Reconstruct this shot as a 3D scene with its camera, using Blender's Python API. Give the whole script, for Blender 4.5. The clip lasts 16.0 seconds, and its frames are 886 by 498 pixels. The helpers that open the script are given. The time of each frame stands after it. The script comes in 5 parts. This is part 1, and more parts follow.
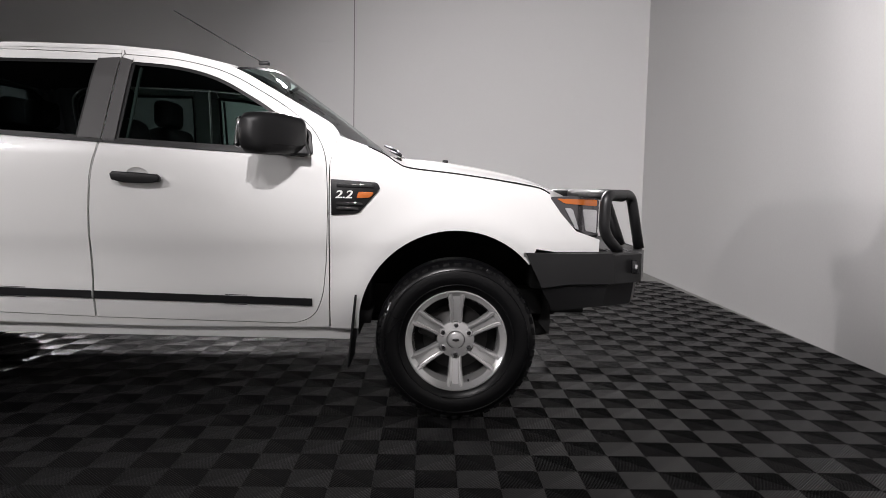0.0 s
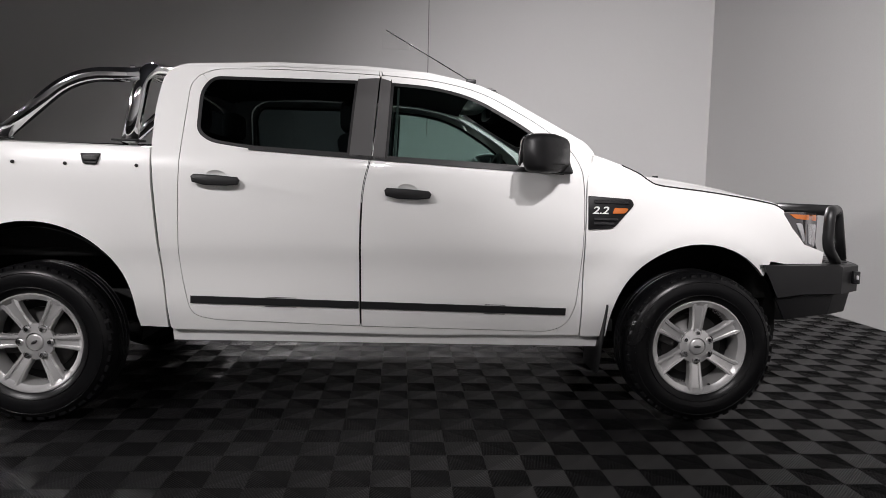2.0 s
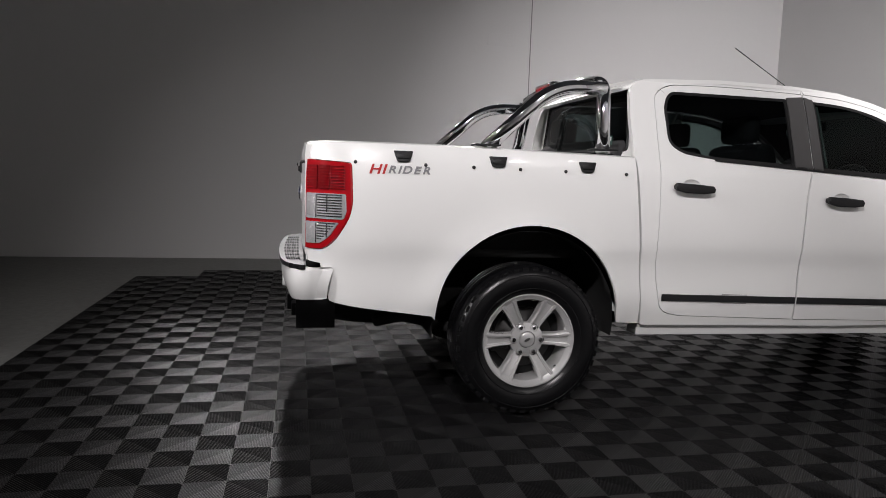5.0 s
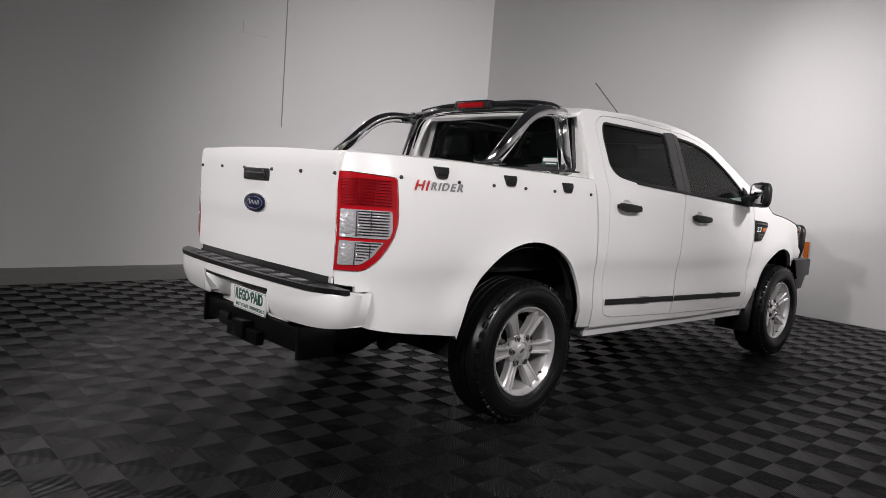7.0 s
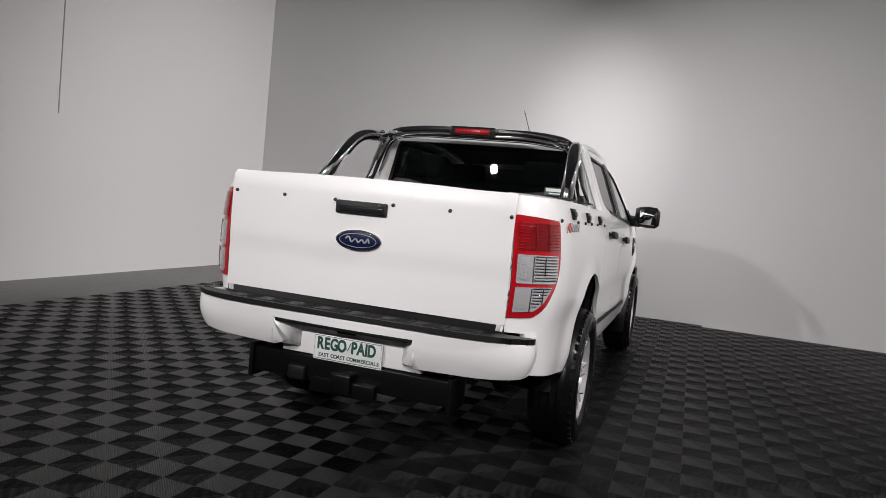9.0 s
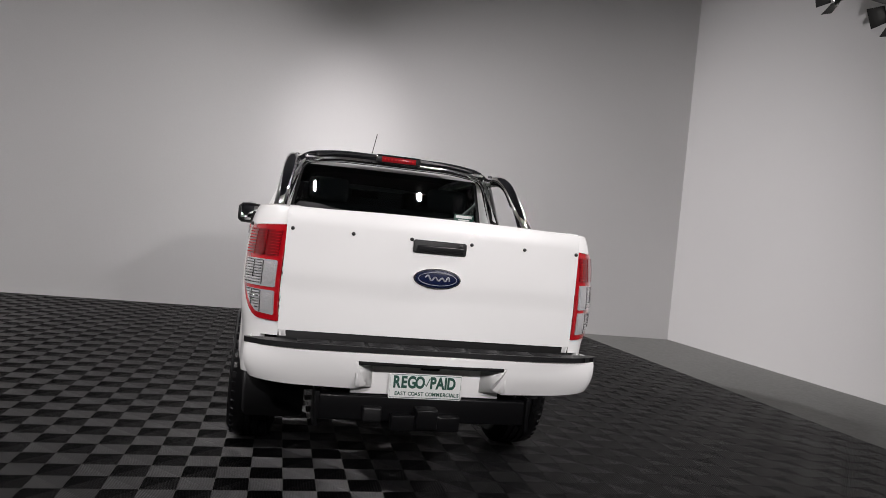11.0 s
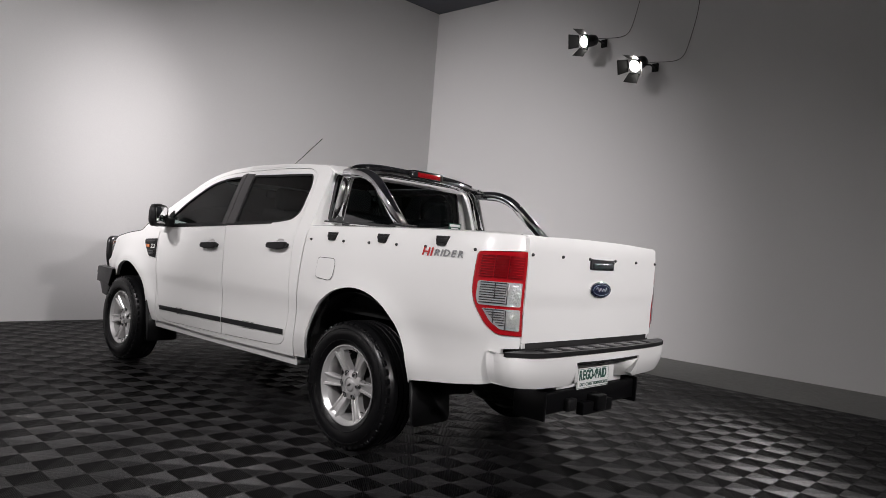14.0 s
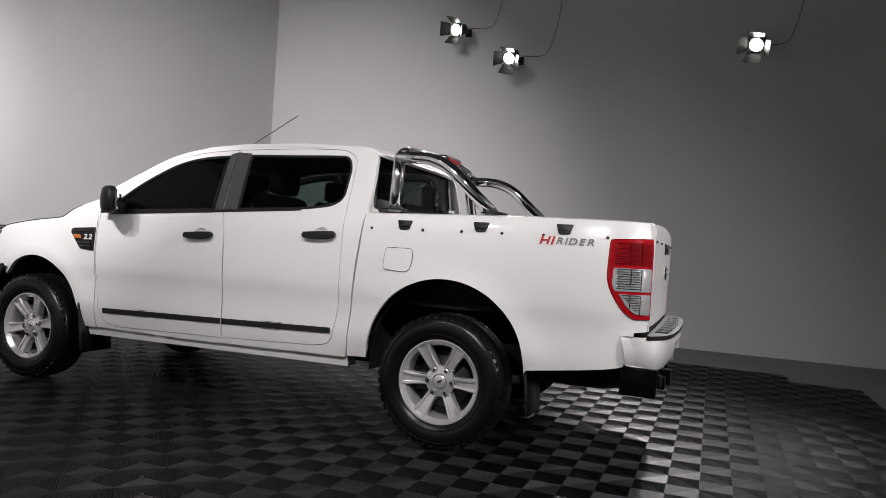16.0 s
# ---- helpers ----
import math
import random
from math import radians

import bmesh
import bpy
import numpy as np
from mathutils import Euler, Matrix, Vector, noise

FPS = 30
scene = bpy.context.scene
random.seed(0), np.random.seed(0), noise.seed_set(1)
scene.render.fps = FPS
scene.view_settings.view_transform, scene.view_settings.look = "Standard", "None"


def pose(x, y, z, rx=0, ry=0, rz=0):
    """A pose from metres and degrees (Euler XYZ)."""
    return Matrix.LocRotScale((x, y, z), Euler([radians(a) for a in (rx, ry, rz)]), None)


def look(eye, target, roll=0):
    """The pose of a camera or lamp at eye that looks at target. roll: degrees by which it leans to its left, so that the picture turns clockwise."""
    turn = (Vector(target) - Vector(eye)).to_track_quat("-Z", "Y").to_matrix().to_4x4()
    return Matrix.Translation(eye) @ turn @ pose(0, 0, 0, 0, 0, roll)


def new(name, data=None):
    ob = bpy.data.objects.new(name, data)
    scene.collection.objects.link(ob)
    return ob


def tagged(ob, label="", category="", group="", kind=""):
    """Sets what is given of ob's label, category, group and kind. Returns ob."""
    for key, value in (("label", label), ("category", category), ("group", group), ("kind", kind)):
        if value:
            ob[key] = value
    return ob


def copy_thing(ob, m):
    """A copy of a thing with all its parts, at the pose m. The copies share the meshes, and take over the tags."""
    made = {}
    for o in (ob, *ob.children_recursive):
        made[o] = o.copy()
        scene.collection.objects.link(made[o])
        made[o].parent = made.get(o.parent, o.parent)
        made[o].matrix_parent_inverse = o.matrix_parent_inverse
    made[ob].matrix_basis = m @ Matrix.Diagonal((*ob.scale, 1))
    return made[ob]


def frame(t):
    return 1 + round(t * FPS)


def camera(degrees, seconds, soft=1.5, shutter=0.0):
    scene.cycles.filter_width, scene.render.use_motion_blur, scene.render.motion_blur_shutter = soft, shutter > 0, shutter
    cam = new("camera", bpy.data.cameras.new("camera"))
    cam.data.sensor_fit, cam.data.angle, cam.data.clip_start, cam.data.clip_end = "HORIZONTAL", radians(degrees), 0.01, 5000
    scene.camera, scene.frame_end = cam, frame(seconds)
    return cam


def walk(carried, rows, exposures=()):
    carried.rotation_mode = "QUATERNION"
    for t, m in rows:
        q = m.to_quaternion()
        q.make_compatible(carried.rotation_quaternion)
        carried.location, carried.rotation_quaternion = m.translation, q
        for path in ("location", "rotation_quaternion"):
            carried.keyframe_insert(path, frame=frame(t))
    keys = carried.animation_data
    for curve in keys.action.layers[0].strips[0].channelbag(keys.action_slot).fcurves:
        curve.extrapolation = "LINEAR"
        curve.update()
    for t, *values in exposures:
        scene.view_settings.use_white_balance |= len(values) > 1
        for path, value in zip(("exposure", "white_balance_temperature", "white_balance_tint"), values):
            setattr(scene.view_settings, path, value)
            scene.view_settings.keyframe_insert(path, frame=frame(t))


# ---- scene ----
cam = camera(65.1, 16.0, 0.8)
PATH = [
    (0, (1.463, -4.082, 1.1), (1.512, -2.09, 0.922), 1.0),
    (0.5, (1.21, -4.096, 1.131), (1.298, -2.105, 0.954), 1.2),
    (1, (0.878, -4.181, 1.12), (0.993, -2.191, 0.953), 1.2),
    (1.5, (0.545, -4.24, 1.131), (0.655, -2.251, 0.962), 1.3),
    (2, (0.111, -4.211, 1.154), (0.235, -2.223, 0.977), 1.2),
    (2.5, (-0.327, -4.217, 1.133), (-0.19, -2.23, 0.959), 1.2),
    (3, (-0.775, -4.231, 1.193), (-0.621, -2.248, 0.985), 1.3),
    (3.5, (-1.262, -4.227, 1.188), (-1.078, -2.247, 0.975), 1.2),
    (4, (-1.769, -4.263, 1.182), (-1.553, -2.286, 0.969), 1.3),
    (4.5, (-2.269, -4.212, 1.155), (-1.994, -2.243, 0.94), 1.4),
    (4.7, (-2.466, -4.182, 1.172), (-2.149, -2.219, 0.958), 1.6),
    (6.8, (-4.241, -3.334, 1.23), (-2.959, -1.81, 1.044), 4.1),
    (7, (-4.389, -3.2, 1.212), (-3.037, -1.738, 1.033), 4.2),
    (7.5, (-4.712, -2.822, 1.221), (-3.195, -1.529, 1.051), 4.6),
    (8, (-5.037, -2.376, 1.228), (-3.369, -1.283, 1.07), 5.1),
    (8.5, (-5.262, -1.892, 1.229), (-3.462, -1.031, 1.089), 5.4),
    (9, (-5.493, -1.383, 1.261), (-3.613, -0.713, 1.133), 5.6),
    (9.2, (-5.553, -1.168, 1.248), (-3.653, -0.556, 1.125), 5.6),
    (11.3, (-5.842, 1.03, 1.253), (-3.936, 0.425, 1.228), 5.5),
    (11.5, (-5.816, 1.236, 1.245), (-3.937, 0.552, 1.22), 5.5),
    (12, (-5.711, 1.731, 1.253), (-3.932, 0.818, 1.239), 5.4),
    (12.5, (-5.616, 2.252, 1.265), (-3.934, 1.171, 1.257), 5.1),
    (13, (-5.405, 2.704, 1.225), (-3.828, 1.473, 1.223), 4.8),
    (13.5, (-5.118, 3.125, 1.24), (-3.663, 1.752, 1.242), 4.8),
    (14, (-4.773, 3.539, 1.233), (-3.41, 2.076, 1.231), 4.5),
    (14.5, (-4.36, 3.859, 1.223), (-3.12, 2.289, 1.224), 4.4),
    (15, (-3.958, 4.148, 1.203), (-2.907, 2.446, 1.211), 4.1),
    (15.5, (-3.508, 4.335, 1.165), (-2.663, 2.523, 1.179), 3.9),
    (16, (-3.004, 4.509, 1.128), (-2.277, 2.646, 1.128), 3.6),
]
walk(cam, [(t, look(eye, target, roll)) for t, eye, target, roll in PATH])

# ---- world, lamps ----
world = bpy.data.worlds.new("world")
world.use_nodes = True
world.node_tree.nodes["Background"].inputs[0].default_value = (0.6, 0.65, 0.75, 1)
world.node_tree.nodes["Background"].inputs[1].default_value = 0.02
scene.world = world
scene.view_settings.exposure = 0.0

LAMPS_RIGHT = [(0.70, -5.0, 4.36), (-0.15, -4.95, 3.90), (-3.35, -4.90, 3.92)]
LAMPS_LEFT = [(0.75, 4.95, 4.36), (-0.30, 4.95, 3.95), (-3.00, 4.95, 3.95)]
LAMPS_BACK = [(-8.5, -2.0, 3.3), (-8.5, 2.0, 3.3)]
AIM_RIGHT = [(3.5, 5.5, 0.7), (0.6, 0.6, 0.5), (-1.6, 0.6, 0.6)]
AIM_LEFT = [(3.5, -5.5, 0.7), (0.6, -0.6, 0.5), (-1.6, -0.6, 0.6)]
AIM_BACK = [(4.4, 1.4, -0.3), (4.4, -1.4, -0.3)]
POWER = [2650, 150, 720, 2500, 250, 580]
POWER_BACK = 780


def spot(place, target, power, cone=78, blend=1.0):
    data = bpy.data.lights.new("spot", "SPOT")
    data.energy, data.spot_size, data.spot_blend = power, radians(cone), blend
    data.shadow_soft_size, data.color = 0.08, (1.0, 0.952, 0.968)
    ob = new("spot", data)
    ob.matrix_world = look(place, target)
    return ob


# ---- materials ----
def material(name, colour, rough=0.5, metal=0.0, bump=0.0, scale=40.0, vary=0.0, coat=0.0, spec=0.5, scale2=2.0):
    m = bpy.data.materials.new(name)
    m.use_nodes = True
    nt = m.node_tree
    b = nt.nodes["Principled BSDF"]
    b.inputs["Base Color"].default_value = (*colour, 1)
    b.inputs["Roughness"].default_value = rough
    b.inputs["Metallic"].default_value = metal
    b.inputs["Coat Weight"].default_value = coat
    b.inputs["Coat Roughness"].default_value = 0.03
    b.inputs["Specular IOR Level"].default_value = spec
    co = nt.nodes.new("ShaderNodeTexCoord")
    if vary:
        n1, n2 = nt.nodes.new("ShaderNodeTexNoise"), nt.nodes.new("ShaderNodeTexNoise")
        n1.inputs["Scale"].default_value, n2.inputs["Scale"].default_value = scale, scale2
        n1.inputs["Detail"].default_value = n2.inputs["Detail"].default_value = 5
        add = nt.nodes.new("ShaderNodeMath")
        add.operation = "ADD"
        ramp = nt.nodes.new("ShaderNodeMapRange")
        ramp.inputs[1].default_value, ramp.inputs[2].default_value = 0.6, 1.4
        ramp.inputs[3].default_value, ramp.inputs[4].default_value = 1 - vary, 1 + vary
        mul = nt.nodes.new("ShaderNodeVectorMath")
        mul.operation = "SCALE"
        mul.inputs[0].default_value = colour
        for n in (n1, n2):
            nt.links.new(co.outputs["Object"], n.inputs["Vector"])
        nt.links.new(n1.outputs["Fac"], add.inputs[0])
        nt.links.new(n2.outputs["Fac"], add.inputs[1])
        nt.links.new(add.outputs[0], ramp.inputs[0])
        nt.links.new(ramp.outputs[0], mul.inputs["Scale"])
        nt.links.new(mul.outputs[0], b.inputs["Base Color"])
        rr = nt.nodes.new("ShaderNodeMapRange")
        rr.inputs[1].default_value, rr.inputs[2].default_value = 0.3, 0.7
        rr.inputs[3].default_value, rr.inputs[4].default_value = rough * 0.85, min(1, rough * 1.15)
        nt.links.new(n2.outputs["Fac"], rr.inputs[0])
        nt.links.new(rr.outputs[0], b.inputs["Roughness"])
    if bump:
        n3, bp = nt.nodes.new("ShaderNodeTexNoise"), nt.nodes.new("ShaderNodeBump")
        n3.inputs["Scale"].default_value, n3.inputs["Detail"].default_value = scale * 2, 4
        bp.inputs["Strength"].default_value, bp.inputs["Distance"].default_value = bump, 0.004
        nt.links.new(co.outputs["Object"], n3.inputs["Vector"])
        nt.links.new(n3.outputs["Fac"], bp.inputs["Height"])
        nt.links.new(bp.outputs[0], b.inputs["Normal"])
    return m


def glass(name, tint, rough=0.0, ior=1.45, thin=True, mix=1.0):
    """A thin pane: a tinted see-through sheet under a glossy face."""
    m = bpy.data.materials.new(name)
    m.use_nodes = True
    nt = m.node_tree
    nt.nodes.remove(nt.nodes["Principled BSDF"])
    out = nt.nodes["Material Output"]
    see, gloss, fres, mx = (nt.nodes.new("ShaderNodeBsdfTransparent"), nt.nodes.new("ShaderNodeBsdfGlossy"),
                            nt.nodes.new("ShaderNodeFresnel"), nt.nodes.new("ShaderNodeMixShader"))
    see.inputs[0].default_value = (*tint, 1)
    gloss.inputs["Roughness"].default_value = rough
    fres.inputs[0].default_value = ior
    nt.links.new(fres.outputs[0], mx.inputs[0])
    nt.links.new(see.outputs[0], mx.inputs[1])
    nt.links.new(gloss.outputs[0], mx.inputs[2])
    nt.links.new(mx.outputs[0], out.inputs[0])
    return m


def lamp_material(name, colour, strength):
    m = bpy.data.materials.new(name)
    m.use_nodes = True
    b = m.node_tree.nodes["Principled BSDF"]
    b.inputs["Emission Color"].default_value = (*colour, 1)
    b.inputs["Emission Strength"].default_value = strength
    return m


WALL = material("wall_paint", (0.61, 0.605, 0.60), 0.85, bump=0.06, scale=60, vary=0.03, scale2=0.6)
CEILING = material("ceiling_paint", (0.10, 0.105, 0.12), 0.9, bump=0.1, scale=30, vary=0.1)
CONCRETE = material("concrete", (0.24, 0.24, 0.23), 0.7, bump=0.15, scale=20, vary=0.18, scale2=1.3)
# One black plastic; the ribs' sheen and shade are put into colour and gloss
TILE_LIT = material("black_floor_lit", (0.0085, 0.0083, 0.0088), 0.34, bump=0.05, scale=80, vary=0.25, spec=0.54)
TILE_SHADED = material("black_floor_shaded", (0.0018, 0.0018, 0.0020), 0.40, bump=0.05, scale=80, vary=0.25, spec=0.12)
LINE = material("joint_grey", (0.22, 0.22, 0.22), 0.8)
PAINT = material("white_paint", (0.80, 0.80, 0.785), 0.35, coat=0.7, vary=0.01, scale=300)
BLACK = material("black_plastic", (0.009, 0.009, 0.0095), 0.42, bump=0.12, scale=300, vary=0.1, spec=0.3)
GLOSSBLACK = material("gloss_black", (0.012, 0.012, 0.013), 0.15, coat=0.6)
DARKRED = material("dark_red_lens", (0.21, 0.004, 0.007), 0.10, coat=1.0)
VINYL = material("black_vinyl", (0.012, 0.012, 0.013), 0.4)
DARK = material("underbody", (0.006, 0.006, 0.006), 0.85, vary=0.2)
RUBBER = material("rubber", (0.0045, 0.0045, 0.005), 0.30, bump=0.08, scale=120, vary=0.2, spec=0.3)
GREYTRIM = material("pillar_trim", (0.06, 0.058, 0.058), 0.45)
CHROME = material("polished_steel", (0.72, 0.72, 0.73), 0.07, metal=1.0)
ALLOY = material("alloy", (0.74, 0.735, 0.73), 0.22, metal=0.62, vary=0.03, scale=200, coat=0.3)
TOWBLACK = material("tow_bar_black", (0.004, 0.004, 0.0045), 0.28, spec=0.25)
STEEL = material("bar_steel", (0.009, 0.009, 0.0095), 0.40, metal=0.0, bump=0.08, scale=300, vary=0.1)
BRAKE = material("brake_iron", (0.05, 0.049, 0.048), 0.45, metal=0.7, vary=0.15)
RED = material("red_lens", (0.36, 0.005, 0.010), 0.10, coat=1.0)
CLEARLENS = material("clear_lens", (0.74, 0.74, 0.75), 0.12, metal=0.6, coat=1.0, bump=1.0, scale=38)
SMOKE = material("smoked_lens", (0.10, 0.095, 0.10), 0.12, metal=0.5, coat=1.0)
AMBER = material("amber_lens", (0.50, 0.13, 0.02), 0.15, coat=1.0)
BLUE = material("emblem_blue", (0.006, 0.011, 0.045), 0.2, coat=1.0)
SEAT = material("seat_fabric", (0.035, 0.034, 0.036), 0.9, bump=0.3, scale=200, vary=0.2)
WHITE = material("plate_white", (0.75, 0.76, 0.74), 0.4)
GREEN = material("plate_green", (0.015, 0.07, 0.05), 0.4)
TEXTGREY = material("badge_grey", (0.25, 0.25, 0.26), 0.35)
TEXTRED = material("badge_red", (0.50, 0.03, 0.03), 0.35)
WINDOW = glass("window_glass", (0.46, 0.58, 0.55))
PRIVACY = glass("rear_glass", (0.20, 0.235, 0.235))
GLOW = lamp_material("lamp_glow", (1.0, 0.96, 0.9), 60)


# ---- mesh helpers ----
def part(name, bm, mat, parent=None, label="", smooth=True):
    me = bpy.data.meshes.new(name)
    bm.to_mesh(me)
    bm.free()
    me.materials.append(mat)
    if smooth:
        me.polygons.foreach_set("use_smooth", [True] * len(me.polygons))
    ob = new(name, me)
    if parent is not None:
        ob.parent = parent
    if label:
        tagged(ob, label)
    return ob


def sharp(ob, angle=35):
    me = ob.data
    me.set_sharp_from_angle(angle=radians(angle))
    return ob


def thing(name, label, category, place=(0, 0, 0), group="", kind=""):
    ob = new(name)
    ob.location = place
    return tagged(ob, label, category, group, kind)


def box(lo, hi, bevel=0.0, segments=2):
    bm = bmesh.new()
    bmesh.ops.create_cube(bm, size=1)
    for v in bm.verts:
        v.co = Vector([lo[i] + (v.co[i] + 0.5) * (hi[i] - lo[i]) for i in range(3)])
    if bevel:
        bmesh.ops.bevel(bm, geom=bm.edges[:], offset=bevel, segments=segments, profile=0.6, affect="EDGES")
    return bm


def rounded(points, step=0.05, arc=6):
    """A closed outline through corners (u, v, radius), with the corners rounded and long sides divided."""
    out, n = [], len(points)
    for i in range(n):
        p, a, b = Vector(points[i][:2]), Vector(points[i - 1][:2]), Vector(points[(i + 1) % n][:2])
        r = points[i][2] if len(points[i]) > 2 else 0
        da, db = (a - p), (b - p)
        r = min(r, da.length * 0.49, db.length * 0.49)
        if r < 1e-4:
            out.append(p)
            continue
        s, e = p + da.normalized() * r, p + db.normalized() * r
        for k in range(arc + 1):
            t = k / arc
            out.append((1 - t) ** 2 * s + 2 * t * (1 - t) * p + t * t * e)
    dense = []
    for i, p in enumerate(out):
        q = out[(i + 1) % len(out)]
        m = max(1, int((q - p).length / step))
        dense += [p.lerp(q, k / m) for k in range(m)]
    return dense


def smooth_line(points, per=6):
    """A Catmull-Rom line through points of any dimension."""
    p = [Vector(q) for q in points]
    p = [2 * p[0] - p[1]] + p + [2 * p[-1] - p[-2]]
    out = []
    for i in range(1, len(p) - 2):
        for k in range(per):
            t = k / per
            out.append(0.5 * (2 * p[i] + (p[i + 1] - p[i - 1]) * t + (2 * p[i - 1] - 5 * p[i] + 4 * p[i + 1] - p[i + 2]) * t * t
                              + (3 * p[i] - p[i - 1] - 3 * p[i + 1] + p[i + 2]) * t ** 3))
    out.append(p[-2])
    return out


def inside(p, loop):
    hit, j = False, len(loop) - 1
    for i in range(len(loop)):
        a, b = loop[i], loop[j]
        if (a[1] > p[1]) != (b[1] > p[1]) and p[0] < (b[0] - a[0]) * (p[1] - a[1]) / (b[1] - a[1]) + a[0]:
            hit = not hit
        j = i
    return hit


def sheet(outline, place, facing, holes=(), step=0.045, rim=0.02, lift=0.0, wraps=False):
    """A curved panel: the outline in (u, v), less its holes, laid on place(u, v), with turned-in edges of depth rim."""
    from mathutils import geometry
    loops = [outline, *holes]
    pts, edges = [], []
    for loop in loops:
        n0 = len(pts)
        pts += [Vector(p[:2]) for p in loop]
        edges += [(n0 + i, n0 + (i + 1) % len(loop)) for i in range(len(loop))]
    rimpts = np.array([p[:] for p in pts])
    lo, hi = rimpts.min(0), rimpts.max(0)
    for u in np.arange(lo[0] + step / 2, hi[0], step):
        for v in np.arange(lo[1] + step / 2, hi[1], step):
            if np.hypot(*(rimpts - (u, v)).T).min() > step * 0.45 and inside((u, v), outline) and not any(inside((u, v), h) for h in holes):
                pts.append(Vector((u, v)))
    vs, _, fs, *_ = geometry.delaunay_2d_cdt(pts, edges, [], 0, 1e-5)
    bm = bmesh.new()
    out = Vector(facing)
    on_rim = {(round(q[0], 5), round(q[1], 5)) for q in rimpts}
    verts = [bm.verts.new(Vector(place(v[0], v[1])) + out * lift) for v in vs]
    for f in fs:
        c = sum((Vector(vs[i]) for i in f), Vector((0, 0))) / len(f)
        p0, p1, p2 = (Vector(vs[i]) for i in f[:3])
        long = max((p1 - p0).length, (p2 - p1).length, (p0 - p2).length)
        if abs((p1 - p0).cross(p2 - p0)) < 0.08 * long * long and all((round(vs[i][0], 5), round(vs[i][1], 5)) in on_rim for i in f):
            continue
        if inside(c, outline) and not any(inside(c, h) for h in holes):
            try:
                face = bm.faces.new([verts[i] for i in f])
            except ValueError:
                continue
            face.normal_update()
            if face.normal.dot(out) < 0:
                face.normal_flip()
    for v in [v for v in bm.verts if not v.link_faces]:
        bm.verts.remove(v)
    if wraps:
        bmesh.ops.recalc_face_normals(bm, faces=bm.faces[:])
        if sum(f.normal.dot(out) * f.calc_area() for f in bm.faces) < 0:
            bmesh.ops.reverse_faces(bm, faces=bm.faces[:])
    fresh = []
    if rim:
        for e in [e for e in bm.edges if len(e.link_faces) == 1]:
            loop = e.link_loops[0]
            a, b = loop.vert, loop.link_loop_next.vert
            q = [bm.verts.new(a.co), bm.verts.new(a.co - out * rim), bm.verts.new(b.co - out * rim), bm.verts.new(b.co)]
            bm.faces.new(q)
            fresh += q
        # weld the turned-in strip along itself but leave the visible edge crisp
        bmesh.ops.remove_doubles(bm, verts=fresh, dist=1e-5)
    return bm


def lathe(profile, turns=48, axis="y"):
    """Revolve (radius, along) pairs round the axis."""
    bm = bmesh.new()
    rings = []
    for r, a in profile:
        ring = []
        for k in range(turns):
            c, s = math.cos(2 * math.pi * k / turns) * r, math.sin(2 * math.pi * k / turns) * r
            ring.append(bm.verts.new({"y": (c, a, s), "z": (c, s, a), "x": (a, c, s)}[axis]))
        rings.append(ring)
    for a, b in zip(rings, rings[1:]):
        for k in range(turns):
            bm.faces.new((a[k], a[(k + 1) % turns], b[(k + 1) % turns], b[k]))
    bmesh.ops.recalc_face_normals(bm, faces=bm.faces[:])
    return bm


def tube(path, radius, sides=14, closed=False, caps=True):
    """A round bar along a list of points."""
    bm = bmesh.new()
    p = [Vector(q) for q in path]
    n, rings, side = len(p), [], None
    for i in range(n):
        d = (p[(i + 1) % n] - p[i - 1]) if closed else (p[min(i + 1, n - 1)] - p[max(i - 1, 0)])
        d.normalize()
        if side is None:
            side = d.orthogonal().normalized()
        side = (side - d * side.dot(d)).normalized()
        up = d.cross(side)
        rings.append([bm.verts.new(p[i] + radius * (math.cos(2 * math.pi * k / sides) * side + math.sin(2 * math.pi * k / sides) * up)) for k in range(sides)])
    pairs = list(zip(rings, rings[1:])) + ([(rings[-1], rings[0])] if closed else [])
    for a, b in pairs:
        for k in range(sides):
            bm.faces.new((a[k], a[(k + 1) % sides], b[(k + 1) % sides], b[k]))
    if caps and not closed:
        bm.faces.new(rings[0][::-1])
        bm.faces.new(rings[-1])
    bmesh.ops.recalc_face_normals(bm, faces=bm.faces[:])
    return bm


def bend(points, radius, per=5):
    """A polyline in space with its corners rounded."""
    p = [Vector(q) for q in points]
    out = [p[0]]
    for i in range(1, len(p) - 1):
        da, db = p[i - 1] - p[i], p[i + 1] - p[i]
        r = min(radius, da.length * 0.49, db.length * 0.49)
        s, e = p[i] + da.normalized() * r, p[i] + db.normalized() * r
        out += [(1 - t) ** 2 * s + 2 * t * (1 - t) * p[i] + t * t * e for t in (k / per for k in range(per + 1))]
    return out + [p[-1]]


